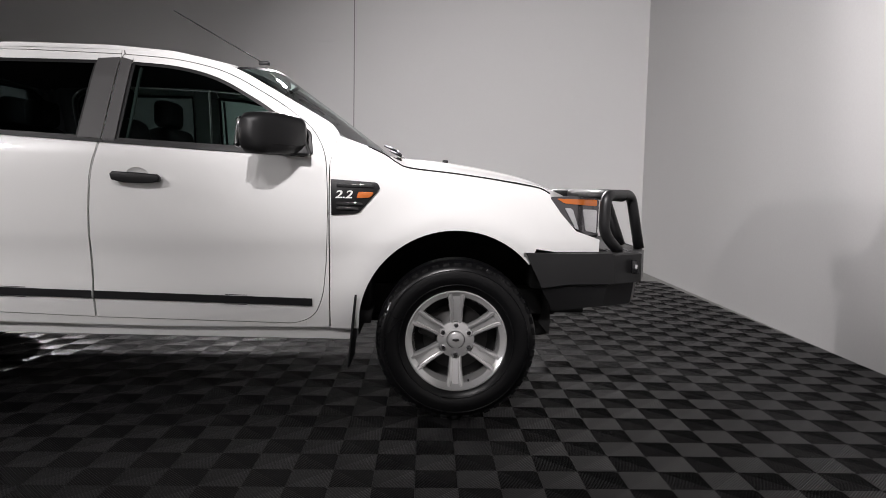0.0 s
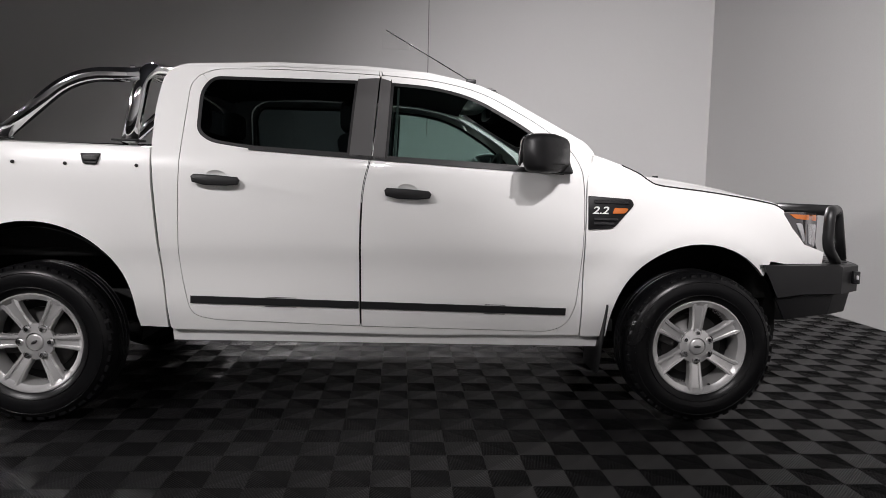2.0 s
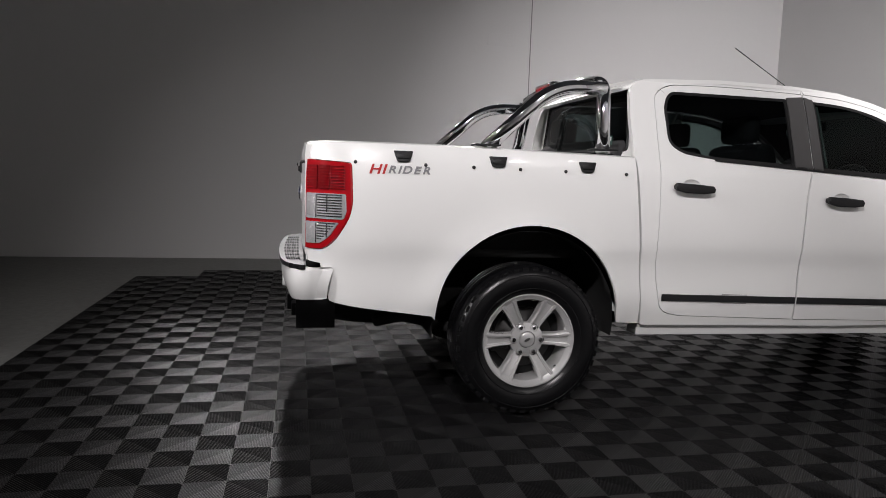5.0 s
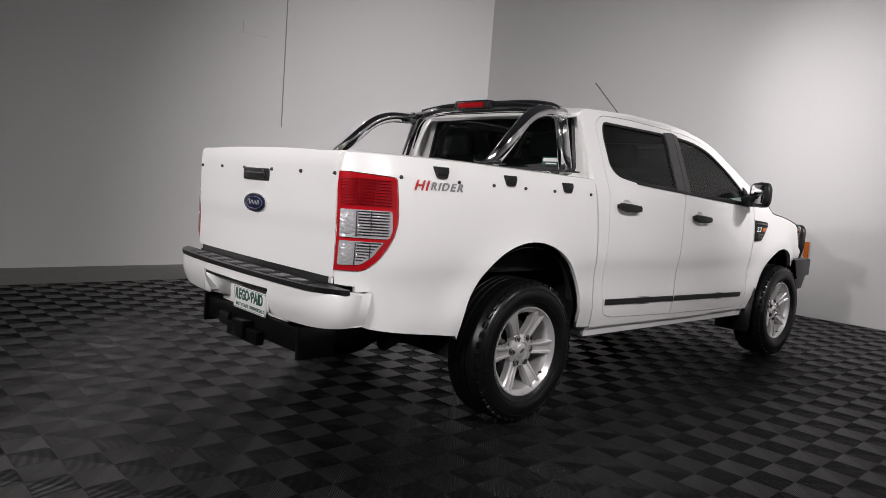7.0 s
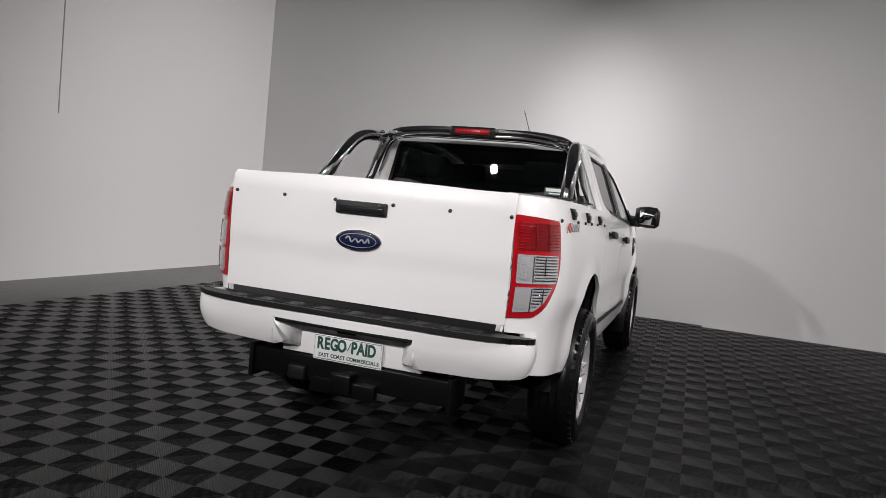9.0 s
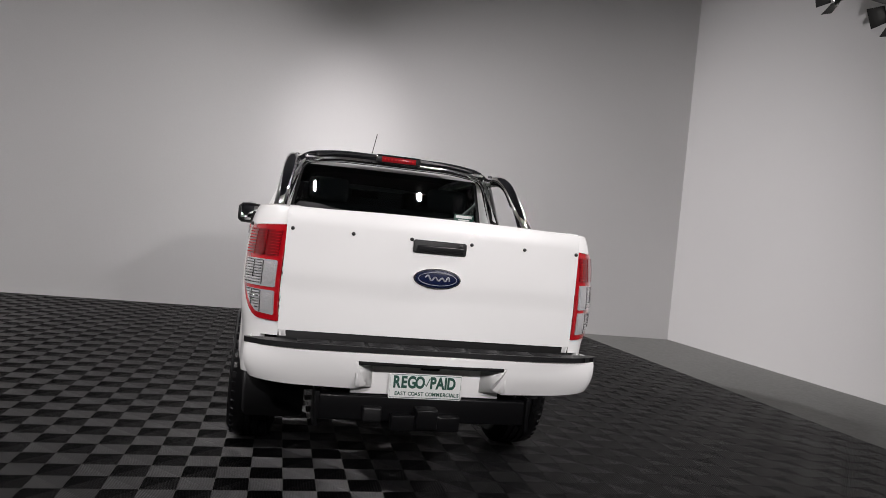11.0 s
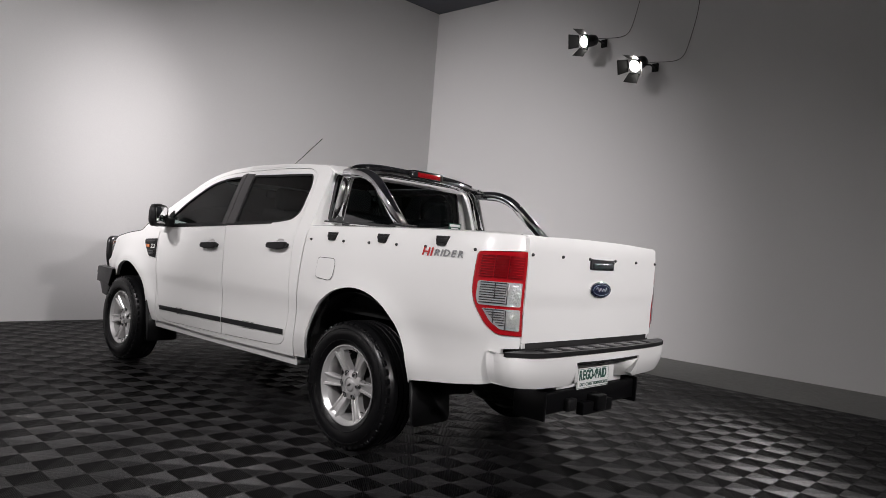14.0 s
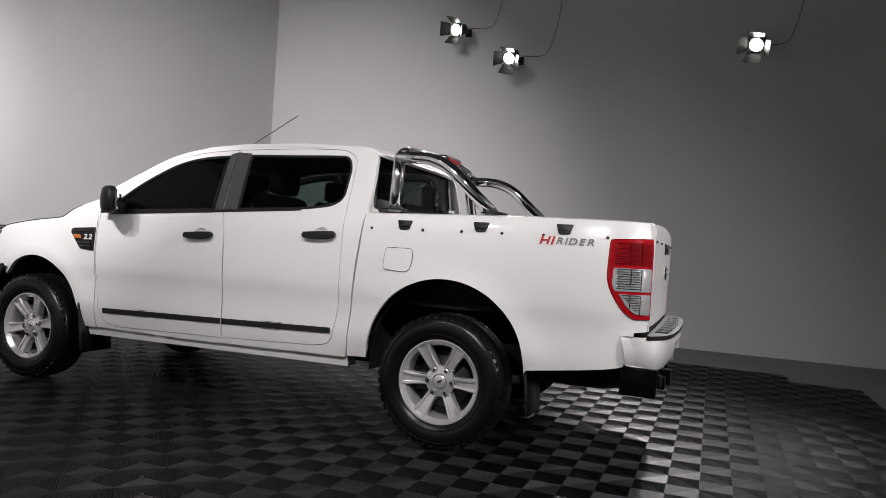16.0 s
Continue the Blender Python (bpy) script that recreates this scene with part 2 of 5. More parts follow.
def prism(outline, place, depth, bevel=0.0):
    """A solid of the outline in (u, v), laid by place(u, v, w) with w from 0 to depth."""
    bm = bmesh.new()
    top = [bm.verts.new(place(p[0], p[1], depth)) for p in outline]
    low = [bm.verts.new(place(p[0], p[1], 0)) for p in outline]
    f = bm.faces.new(top)
    bm.faces.new(low[::-1])
    n = len(top)
    for i in range(n):
        bm.faces.new((top[i], low[i], low[(i + 1) % n], top[(i + 1) % n]))
    bmesh.ops.recalc_face_normals(bm, faces=bm.faces[:])
    if bevel:
        edges = [e for e in f.edges]
        bmesh.ops.bevel(bm, geom=edges, offset=bevel, segments=2, profile=0.6, affect="EDGES")
    return bm


def merged(*parts):
    """One bmesh out of several."""
    bm = bmesh.new()
    for b in parts:
        me = bpy.data.meshes.new("temporary")
        b.to_mesh(me)
        b.free()
        bm.from_mesh(me)
        bpy.data.meshes.remove(me)
    return bm


def lettering(name, words, mat, parent, m, size, thick=0.001, shear=0.0, squeeze=1.0, bold=0.0):
    cu = bpy.data.curves.new(name, "FONT")
    cu.offset = bold
    cu.body, cu.size, cu.extrude, cu.align_x, cu.align_y, cu.shear = words, size, thick, "CENTER", "CENTER", shear
    temp = new(name, cu)
    bpy.context.view_layer.update()
    me = bpy.data.meshes.new_from_object(temp)
    bpy.data.objects.remove(temp)
    me.materials.append(mat)
    ob = new(name, me)
    ob.parent = parent
    ob.matrix_basis = m @ Matrix.Diagonal((squeeze, 1, 1, 1))
    return ob


# ---- room ----
X0, X1, Y0, Y1, TOP = -9.0, 4.45, -5.5, 5.5, 5.5


def front_x(y):
    """The front wall's inner face, which stands slightly askew."""
    return X1 - 0.25 * (Y1 - y) / (Y1 - Y0)


def slab(name, lo, hi, mat, label, category):
    return tagged(part(name, box(lo, hi), mat, smooth=False), label, category, kind="structure")


slab("ground", (X0 - 0.2, Y0 - 0.2, -0.3), (X1 + 0.2, Y1 + 0.2, -0.018), CONCRETE, "bare grey concrete floor round the tiled stand", "floor")
wall_front = prism([(front_x(Y0), Y0), (front_x(Y1), Y1), (X1 + 0.2, Y1), (X1 + 0.2, Y0)], lambda x, y, w: (x, y, -0.018 + w), TOP + 0.018)
tagged(part("wall_front", wall_front, WALL, smooth=False), "plain off-white painted studio wall ahead of the truck", "wall", kind="structure")
slab("wall_back", (X0 - 0.2, Y0, -0.018), (X0, Y1, TOP), WALL, "plain off-white painted studio wall behind the truck", "wall")
slab("wall_left", (X0 - 0.2, Y1, -0.018), (X1 + 0.2, Y1 + 0.2, TOP), WALL, "off-white painted studio wall with a vertical joint", "wall")
slab("wall_right", (X0 - 0.2, Y0 - 0.2, -0.018), (X1 + 0.2, Y0, TOP), WALL, "off-white painted studio wall carrying spotlights", "wall")
slab("ceiling", (X0 - 0.2, Y0 - 0.2, TOP), (X1 + 0.2, Y1 + 0.2, TOP + 0.2), CEILING, "dark grey painted ceiling", "ceiling")

# ---- the truck ----
truck = thing("pickup_truck", "white dual-cab pickup truck with black bull bar and chrome sports bar", "pickup truck")

PROFILE_Z = [0.38, 0.44, 0.50, 0.58, 0.68, 0.78, 0.84, 0.95, 1.05, 1.15, 1.22, 1.28, 1.32, 1.345]
PROFILE_Y = [0.812, 0.829, 0.844, 0.856, 0.854, 0.860, 0.875, 0.879, 0.877, 0.871, 0.862, 0.850, 0.836, 0.815]
FINE_Z = np.arange(0.30, 1.42, 0.005)
FINE_Y = np.convolve(np.pad(np.interp(FINE_Z, PROFILE_Z, PROFILE_Y), 6, "edge"), np.ones(13) / 13, "valid")
HUB_X, HUB_Z, TYRE_R = 1.61, 0.383, 0.378


def ease(t):
    t = min(1.0, max(0.0, t))
    return t * t * (3 - 2 * t)


def flare(x, z):
    out = 0.0
    for hx in (-HUB_X, HUB_X):
        r = math.hypot(x - hx, z - 0.42)
        out += 0.022 * math.exp(-(((r - 0.50) / 0.09) ** 2)) * ease((z - 0.35) / 0.3)
    return out


def half_width(x, z):
    """Half the truck's width over its length and height."""
    y = float(np.interp(z, FINE_Z, FINE_Y))
    if x > -1.08 and z > 1.26:
        y = 0.853 - (z - 1.26) * 0.40 - 0.10 * max(0, z - 1.60)
    if x > 1.15:
        y -= 0.105 * ((x - 1.15) / 1.1) ** 2.0
    return y + flare(x, z)


def side_place(s):
    return lambda x, z: (x, s * half_width(x, z), z)


# the plan of the bed's corner, as (distance along it, x, y)
CORNER = smooth_line([(-1.07, 0.0), (-1.7, 0.0), (-2.25, 0.0), (-2.42, -0.008), (-2.54, -0.032), (-2.63, -0.085), (-2.685, -0.145), (-2.705, -0.185)], 8)
CORNER_S = [0.0]
for a, b in zip(CORNER, CORNER[1:]):
    CORNER_S.append(CORNER_S[-1] + (b - a).length)
CORNER_X, CORNER_Y, BED_END = [p[0] for p in CORNER], [p[1] for p in CORNER], CORNER_S[-1]


def bed_place(s):
    def place(u, z):
        x, d = float(np.interp(u, CORNER_S, CORNER_X)) - min(0.0, u), float(np.interp(u, CORNER_S, CORNER_Y))
        y = float(np.interp(z, FINE_Z, FINE_Y)) + d + flare(x, z)
        tuck = 0.03 * ease((0.75 - z) / 0.25) * ease((u - 1.3) / 0.3)
        return (x + tuck, s * y, z)
    return place


def arc(cx, cz, rx, rz, a0, a1, n=22):
    return [(cx + rx * math.cos(radians(a0 + (a1 - a0) * k / n)), cz + rz * math.sin(radians(a0 + (a1 - a0) * k / n))) for k in range(n + 1)]


def belt(x):
    return 1.288 - 0.055 * x


REAR_DOOR = [(-0.935, 1.25, 0.3), (-0.935, 0.75, 0.3), (-0.885, 0.52, 0.08), (-0.78, 0.495, 0.05), (-0.078, 0.468, 0.01), (-0.085, 0.90, 0.2),
             (-0.075, 1.15, 0.2), (-0.035, 1.30, 0.1), (0.0, 1.706, 0.01), (-0.50, 1.722, 0.2), (-0.82, 1.712, 0.08), (-0.915, 1.655, 0.06)]
FRONT_DOOR = [(0.006, 1.706, 0.01), (0.26, 1.688, 0.1), (0.50, 1.635, 0.15), (0.78, 1.478, 0.1), (0.93, 1.365, 0.08), (0.995, 1.255, 0.08),
              (1.008, 1.08, 0.1), (1.005, 0.80, 0.2), (0.985, 0.58, 0.08), (0.945, 0.485, 0.06), (0.86, 0.447, 0.05), (-0.072, 0.467, 0.01),
              (-0.079, 0.90, 0.2), (-0.069, 1.15, 0.2), (-0.029, 1.30, 0.1)]
REAR_WINDOW = [(-0.868, 1.60, 0.08), (-0.868, 1.395, 0.05), (-0.80, 1.345, 0.08), (-0.62, 1.318, 0.1), (-0.135, 1.293, 0.01), (-0.105, 1.674, 0.012), (-0.82, 1.676, 0.06)]
FRONT_WINDOW = [(0.055, 1.668, 0.012), (0.26, 1.655, 0.1), (0.47, 1.605, 0.12), (0.73, 1.455, 0.1), (0.875, 1.335, 0.03), (0.885, 1.243, 0.02), (0.03, 1.284, 0.01)]
REAR_PILLAR = [(-0.138, 1.293, 0.004), (-0.033, 1.288, 0.004), (-0.003, 1.69, 0.004), (-0.108, 1.682, 0.004)]
FRONT_PILLAR = [(-0.026, 1.288, 0.004), (0.032, 1.284, 0.004), (0.056, 1.675, 0.004), (0.004, 1.69, 0.004)]
FLARE_TOP = 0.92


def shrunk(loop, d):
    """The outline drawn in by d, or out where d is negative."""
    n, out = len(loop), []
    area = sum(loop[i - 1][0] * loop[i][1] - loop[i][0] * loop[i - 1][1] for i in range(n))
    sgn = 1 if area > 0 else -1
    for i in range(n):
        t = Vector(loop[(i + 1) % n]) - Vector(loop[i - 1])
        t.normalize()
        out.append(Vector(loop[i]) + Vector((-t[1], t[0])) * d * sgn)
    return out


def lay(s, depth):
    """Places a solid on the flank: w is the height over the paint."""
    return lambda u, v, w: (u, s * (half_width(u, v) + depth + w), v)


def lay_bed(s, depth):
    p = bed_place(s)

    def place(u, v, w):
        a, b = Vector(p(u, v)), Vector(p(u + 0.01, v))
        t = (b - a).normalized()
        nrm = Vector((t[1], -t[0], 0)) * (1 if s < 0 else -1)
        if nrm.y * s < 0:
            nrm = -nrm
        return a + nrm * (depth + w)
    return place


def handle_on(parent, s, x, z):
    """A door handle with a cupped recess behind it."""
    slope = -0.06
    grip = [(-0.112, 0.010), (-0.10, 0.022), (0.0, 0.024), (0.10, 0.022), (0.112, 0.008), (0.105, -0.012), (0.05, -0.022), (-0.05, -0.026), (-0.105, -0.016)]
    base = lay(s, 0.0)
    out = lambda u, v, w: base(x + u, z + v + slope * u, w)
    h = part("door_handle", prism(grip, lambda u, v, w: out(u, v, w + 0.018), 0.022, 0.006), BLACK, parent, "black plastic pull handle")
    part("handle_mount", prism(rounded([(-0.105, -0.012, 0.01), (-0.075, -0.012, 0.01), (-0.075, 0.014, 0.01), (-0.105, 0.014, 0.01)]), lambda u, v, w: out(u, v, w), 0.019), BLACK, h)
    part("handle_mount", prism(rounded([(0.075, -0.012, 0.01), (0.105, -0.012, 0.01), (0.105, 0.014, 0.01), (0.075, 0.014, 0.01)]), lambda u, v, w: out(u, v, w), 0.019), BLACK, h)
    cup = bmesh.new()
    n, rings = 24, []
    for r, d in ((1.03, -0.0005), (0.85, -0.008), (0.55, -0.016), (0.01, -0.019)):
        rings.append([cup.verts.new(out(0.055 * r * math.cos(2 * math.pi * k / n), 0.008 + 0.040 * r * math.sin(2 * math.pi * k / n), d)) for k in range(n)])
    for a, b in zip(rings, rings[1:]):
        for k in range(n):
            f = cup.faces.new((a[k], a[(k + 1) % n], b[(k + 1) % n], b[k]))
            f.normal_update()
            if f.normal.y * s < 0:
                f.normal_flip()
    part("handle_cup", cup, PAINT, parent)
    return h


def stripe_on(parent, s, x0, x1):
    """A broad black decal stripe with a thin line over it and under it."""
    low = lambda x: 0.569 - 0.024 * x
    for name, a, b in (("stripe", 0.0, 0.036), ("pinstripe", -0.006, -0.003), ("pinstripe", 0.039, 0.042)):
        loop = rounded([(x0, low(x0) + a - 0.012), (x1, low(x1) + a - 0.012), (x1, low(x1) + b - 0.012), (x0, low(x0) + b - 0.012)])
        part(name, sheet(loop, side_place(s), (0, s, 0), step=0.02, rim=0, lift=0.0065), VINYL, parent, "black vinyl stripe" if name == "stripe" else "")


def build_door(s, which):
    outline, window, pillar = (FRONT_DOOR, FRONT_WINDOW, FRONT_PILLAR) if which == "front" else (REAR_DOOR, REAR_WINDOW, REAR_PILLAR)
    if which == "rear" and s > 0:
        window = [(x - 0.028 if x < -0.5 else x, z, r) for x, z, r in window]
    hole = rounded(window, 0.03)
    black = rounded(pillar, 0.05)
    hx, hz = (0.145, 1.118) if which == "front" else (-0.755, 1.165)
    hx -= 0.028 if s > 0 else 0.0
    cup_loop = [(hx + 0.055 * math.cos(2 * math.pi * k / 24), hz + 0.008 - 0.0055 * math.cos(2 * math.pi * k / 24) + 0.040 * math.sin(2 * math.pi * k / 24)) for k in range(24)]
    door = part(which + "_door", sheet(shrunk(rounded(outline, 0.03), 0.0018), side_place(s), (0, s, 0), [hole, cup_loop], step=0.035, rim=0.025), PAINT, truck, "white painted door")
    seal = shrunk(hole, 0.016)
    part("window_seal", sheet(hole, side_place(s), (0, s, 0), [seal], rim=0.01, lift=-0.002), BLACK, door, "black rubber seal")
    pane = part("window_pane", sheet(shrunk(hole, 0.014), side_place(s), (0, s, 0), rim=0, step=0.05, lift=-0.010), PRIVACY if which == "rear" else WINDOW, door, "tinted glass pane")
    part("pillar_trim", sheet(black, side_place(s), (0, s, 0), rim=0.006, step=0.02, lift=0.006), GREYTRIM, door, "matt dark grey pillar film")
    xs = (-0.865, -0.02) if which == "rear" else (-0.018, 0.90)
    strip = rounded([(xs[0] + (0.25 if which == "rear" else 0), belt(xs[0]) - 0.012 if which == "front" else belt(-0.61) - 0.010), (xs[1], belt(xs[1]) - 0.012),
                     (xs[1], belt(xs[1]) + 0.006), (xs[0] + (0.25 if which == "rear" else 0), belt(xs[0]) + 0.006 if which == "front" else belt(-0.61) + 0.006)])
    part("belt_moulding", sheet(strip, side_place(s), (0, s, 0), rim=0.004, step=0.08, lift=0.006), BLACK, door)
    if which == "front":
        handle_on(door, s, hx, hz)
        stripe_on(door, s, -0.074, 0.935)
        part("quarter_bar", prism(rounded([(0.072, 1.285), (0.084, 1.285), (0.100, 1.64), (0.088, 1.645)]), lay(s, -0.03), 0.012), GREYTRIM, door)
    else:
        handle_on(door, s, hx, hz)
        stripe_on(door, s, -0.885, -0.084)
    return door


for s in (-1, 1):
    # cab side: roof rail, rear pillar and sill round the two doors
    cab = rounded([(-0.985, 0.445, 0.02), (-1.026, 0.90, 0.2), (-1.066, 1.33, 0.03), (-1.07, 1.52, 0.1), (-1.045, 1.685, 0.08), (-0.97, 1.735, 0.08), (-0.5, 1.755, 0.3),
                   (-0.05, 1.749, 0.3), (0.25, 1.726, 0.2), (0.52, 1.668, 0.2), (0.82, 1.498, 0.2), (1.02, 1.385, 0.05), (1.06, 1.33, 0.02), (1.012, 1.20, 0.05), (1.012, 0.43, 0.02), (0.2, 0.425), (-0.6, 0.44)], 0.03)
    gap_f, gap_r = shrunk(rounded(FRONT_DOOR, 0.03), -0.0018), shrunk(rounded(REAR_DOOR, 0.03), -0.0018)
    part("cab_side", sheet(cab, side_place(s), (0, s, 0), [gap_f, gap_r], step=0.035, rim=0.03), PAINT, truck, "white painted cab side")
    part("door_shut", sheet(rounded([(-0.96, 0.46), (-0.96, 1.24), (0.99, 1.22), (0.995, 0.43)]), side_place(s), (0, s, 0), rim=0, step=0.04, lift=-0.045), DARK, truck)
    build_door(s, "rear")
    build_door(s, "front")
    # sill under the doors
    part("sill", sheet(rounded([(-0.985, 0.385), (1.12, 0.365), (1.12, 0.430), (-0.985, 0.45)], 0.03), lambda x, z, s=s: (x, s * (0.788 + (z - 0.365) * 0.25), z), (0, s, 0), step=0.03, rim=0.1), PAINT, truck, "white painted sill")
    # front wing
    wing = [Vector(p) for p in [(1.018, 0.425), (1.018, 0.80), (1.018, 1.20), (1.045, 1.330), (1.10, 1.312), (1.19, 1.280), (1.275, 1.240), (1.325, 1.204), (1.385, 1.180),
            (1.60, 1.158), (1.80, 1.132), (1.98, 1.102), (2.045, 1.074), (2.06, 1.045), (2.10, 0.985), (2.18, 0.90), (2.30, 0.86), (2.30, 0.80), (2.08, 0.80), (1.985, 0.815)]]
    wing += [Vector(p) for p in arc(1.605, 0.445, 0.455, 0.455, 40, 178, 30)] + [Vector((1.148, 0.425))]
    dense = []
    for i, p in enumerate(wing):
        q = wing[(i + 1) % len(wing)]
        m = max(1, int((q - p).length / 0.04))
        dense += [p.lerp(q, k / m) for k in range(m)]
    part("front_wing", sheet(dense, side_place(s), (0, s, 0), step=0.035, rim=0.03), PAINT, truck, "white painted front wing")
    seam = smooth_line([(1.19, 1.279), (1.275, 1.240), (1.325, 1.207), (1.385, 1.184), (1.60, 1.161), (1.80, 1.135), (1.98, 1.105), (2.045, 1.077)], 5)
    part("bonnet_seam", tube([(p[0], s * (half_width(p[0], p[1]) - 0.001), p[1] + 0.001) for p in seam], 0.0036, 6), DARK, truck)
    # wing vent badge
    vent_loop = [(1.022, 1.128, 0.004), (1.235, 1.115, 0.012), (1.250, 1.088, 0.012), (1.150, 0.972, 0.02), (1.026, 0.963, 0.004)]
    vent = part("wing_vent", prism(rounded(vent_loop, 0.03), lay(s, 0.001), 0.008, 0.003), BLACK, truck, "black side vent with orange indicator")
    for k, (z0, x1) in enumerate(((1.100, 1.225), (1.017, 1.175), (0.995, 1.155))):
        part("vent_rib", prism(rounded([(1.05, z0 - 0.007, 0.004), (x1, z0 - 0.010, 0.004), (x1 - 0.006, z0 + 0.006, 0.004), (1.05, z0 + 0.008, 0.004)]), lay(s, 0.008), 0.006, 0.002), GLOSSBLACK, vent)
    part("indicator", prism(rounded([(1.140, 1.042, 0.01), (1.205, 1.045, 0.012), (1.222, 1.070, 0.01), (1.150, 1.072, 0.01)]), lay(s, 0.008), 0.006, 0.002), AMBER, vent, "orange indicator lens")
    turn = pose(1.082, s * (half_width(1.085, 1.06) + 0.0105), 1.057, 90, 0, 0 if s < 0 else 180)
    lettering("engine_badge", "2.2", WHITE, vent, turn, 0.050, 0.001, 0.2, 1.3, 0.001)
    # bed side
    top = [(u, 1.312 + 0.018 * min(1, u) ) for u in np.arange(0.0, BED_END - 0.03, 0.05)] + [(BED_END - 0.02, 1.329), (BED_END, 1.322)]
    rear = [(BED_END, z) for z in (1.28, 1.24, 1.15, 1.05, 0.95, 0.85, 0.80, 0.758)] + [(1.590, 0.752), (1.578, 0.66), (1.562, 0.572)]
    low = [(u, 0.50 + 0.075 * (u - 1.0) / 0.62) for u in np.arange(1.53, 1.02, -0.05)]
    wheel = [(-(p[0] + 1.07), p[1]) for p in arc(-HUB_X, 0.50, 0.475, 0.46, 182, 2, 34)]
    fore = [(0.055, 0.462), (-0.072, 0.455), (-0.066, 0.58), (-0.032, 0.90), (-0.008, 1.15)]
    loop = [Vector(p) for p in top + rear + low + wheel + fore]
    dense = []
    for i, p in enumerate(loop):
        q = loop[(i + 1) % len(loop)]
        m = max(1, int((q - p).length / 0.045))
        dense += [p.lerp(q, k / m) for k in range(m)]
    light = [(1.432, 1.236, 0.02), (1.422, 1.00, 0.08), (1.505, 0.868, 0.04), (1.565, 0.822, 0.03), (BED_END - 0.004, 0.818, 0.006), (BED_END - 0.004, 1.252, 0.006)]
    lens_hole = rounded(light, 0.03)
    bed = part("bed_side", sheet(dense, bed_place(s), (0, s, 0), [lens_hole], step=0.035, rim=0.02), PAINT, truck, "white painted bed side")
    rim_top = lay_bed(s, 0.0)

    def rail_place(u, d, rim_top=rim_top):
        z = 1.312 + 0.018 * min(1, u)
        p = Vector(rim_top(min(u, BED_END - 0.012), z, -d))
        return (p.x, p.y, z + 0.010 * math.sin(min(1, d / 0.07) * 1.57))
    part("bed_rail", sheet(rounded([(0.0, 0.0), (BED_END - 0.012, 0.0), (BED_END - 0.012, 0.04), (1.45, 0.14), (0.0, 0.14)], 0.03), rail_place, (0, 0, 1), rim=0.02, step=0.04), PAINT, truck, "white painted bed rail")
    # tail lamp
    tail = part("tail_lamp", sheet(shrunk(lens_hole, 0.003), bed_place(s), (-0.9, s * 0.45, 0), step=0.03, rim=0.02, lift=0.008), RED, truck, "red and clear tail lamp cluster")
    panes = [("clear ribbed lens", [(1.452, 1.088, 0.012), (1.448, 1.002, 0.01), (1.462, 0.968, 0.01), (BED_END - 0.024, 0.968, 0.008), (BED_END - 0.024, 1.088, 0.008)]),
             ("clear lower lens", [(1.484, 0.953, 0.008), (1.530, 0.886, 0.02), (1.580, 0.852, 0.012), (BED_END - 0.024, 0.846, 0.008), (BED_END - 0.024, 0.953, 0.008)])]
    for label, corners in panes:
        pane = part("lens", sheet(rounded(corners, 0.02), bed_place(s), (-0.9, s * 0.45, 0), step=0.015, rim=0.005, lift=0.013), CLEARLENS, tail, label)
        z0, z1 = min(c[1] for c in corners), max(c[1] for c in corners)
        low_u = lambda z: 1.462 if z > 0.96 else 1.492 + max(0.0, 0.945 - z) * 0.95
        split = BED_END - 0.098
        # vertical bowls of the reflector and ribs over them
        for u in (split, split - 0.060):
            zb = z0 + (0.006 if u == split else 0.034)
            part("reflector_edge", prism([(u, zb), (u + 0.004, zb), (u + 0.004, z1 - 0.006), (u, z1 - 0.006)], lay_bed(s, 0.009), 0.006), SMOKE, pane)
        for z in np.arange(z0 + 0.012, z1 - 0.006, 0.0125):
            a0 = low_u(z) + 0.012
            if split - a0 > 0.02:
                part("lens_rib", prism(rounded([(a0, z), (split - 0.004, z), (split - 0.004, z + 0.0045), (a0, z + 0.0045)], 0.012), lay_bed(s, 0.011), 0.004), CHROME, pane)
        bowl = rounded([(split + 0.012, z0 + 0.014, 0.02), (BED_END - 0.032, z0 + 0.014, 0.02), (BED_END - 0.032, z1 - 0.014, 0.02), (split + 0.012, z1 - 0.014, 0.02)], 0.02)
        part("reflector_bowl", prism(bowl, lay_bed(s, 0.010), 0.005, 0.001), CLEARLENS, pane)
    for u0, u1 in ((1.458, 1.524), (1.532, BED_END - 0.108), (BED_END - 0.100, BED_END - 0.026)):
        part("lens", sheet(rounded([(u0, 1.106, 0.008), (u1, 1.106, 0.008), (u1, 1.222, 0.008), (u0, 1.222, 0.008)], 0.02), bed_place(s), (-0.9, s * 0.45, 0), step=0.015, rim=0.004, lift=0.012), DARKRED, tail)
    for z in np.arange(1.112, 1.222, 0.013):
        part("lens_rib", prism(rounded([(1.46, z), (BED_END - 0.03, z), (BED_END - 0.03, z + 0.004), (1.46, z + 0.004)], 0.012), lay_bed(s, 0.010), 0.004), RED, tail)
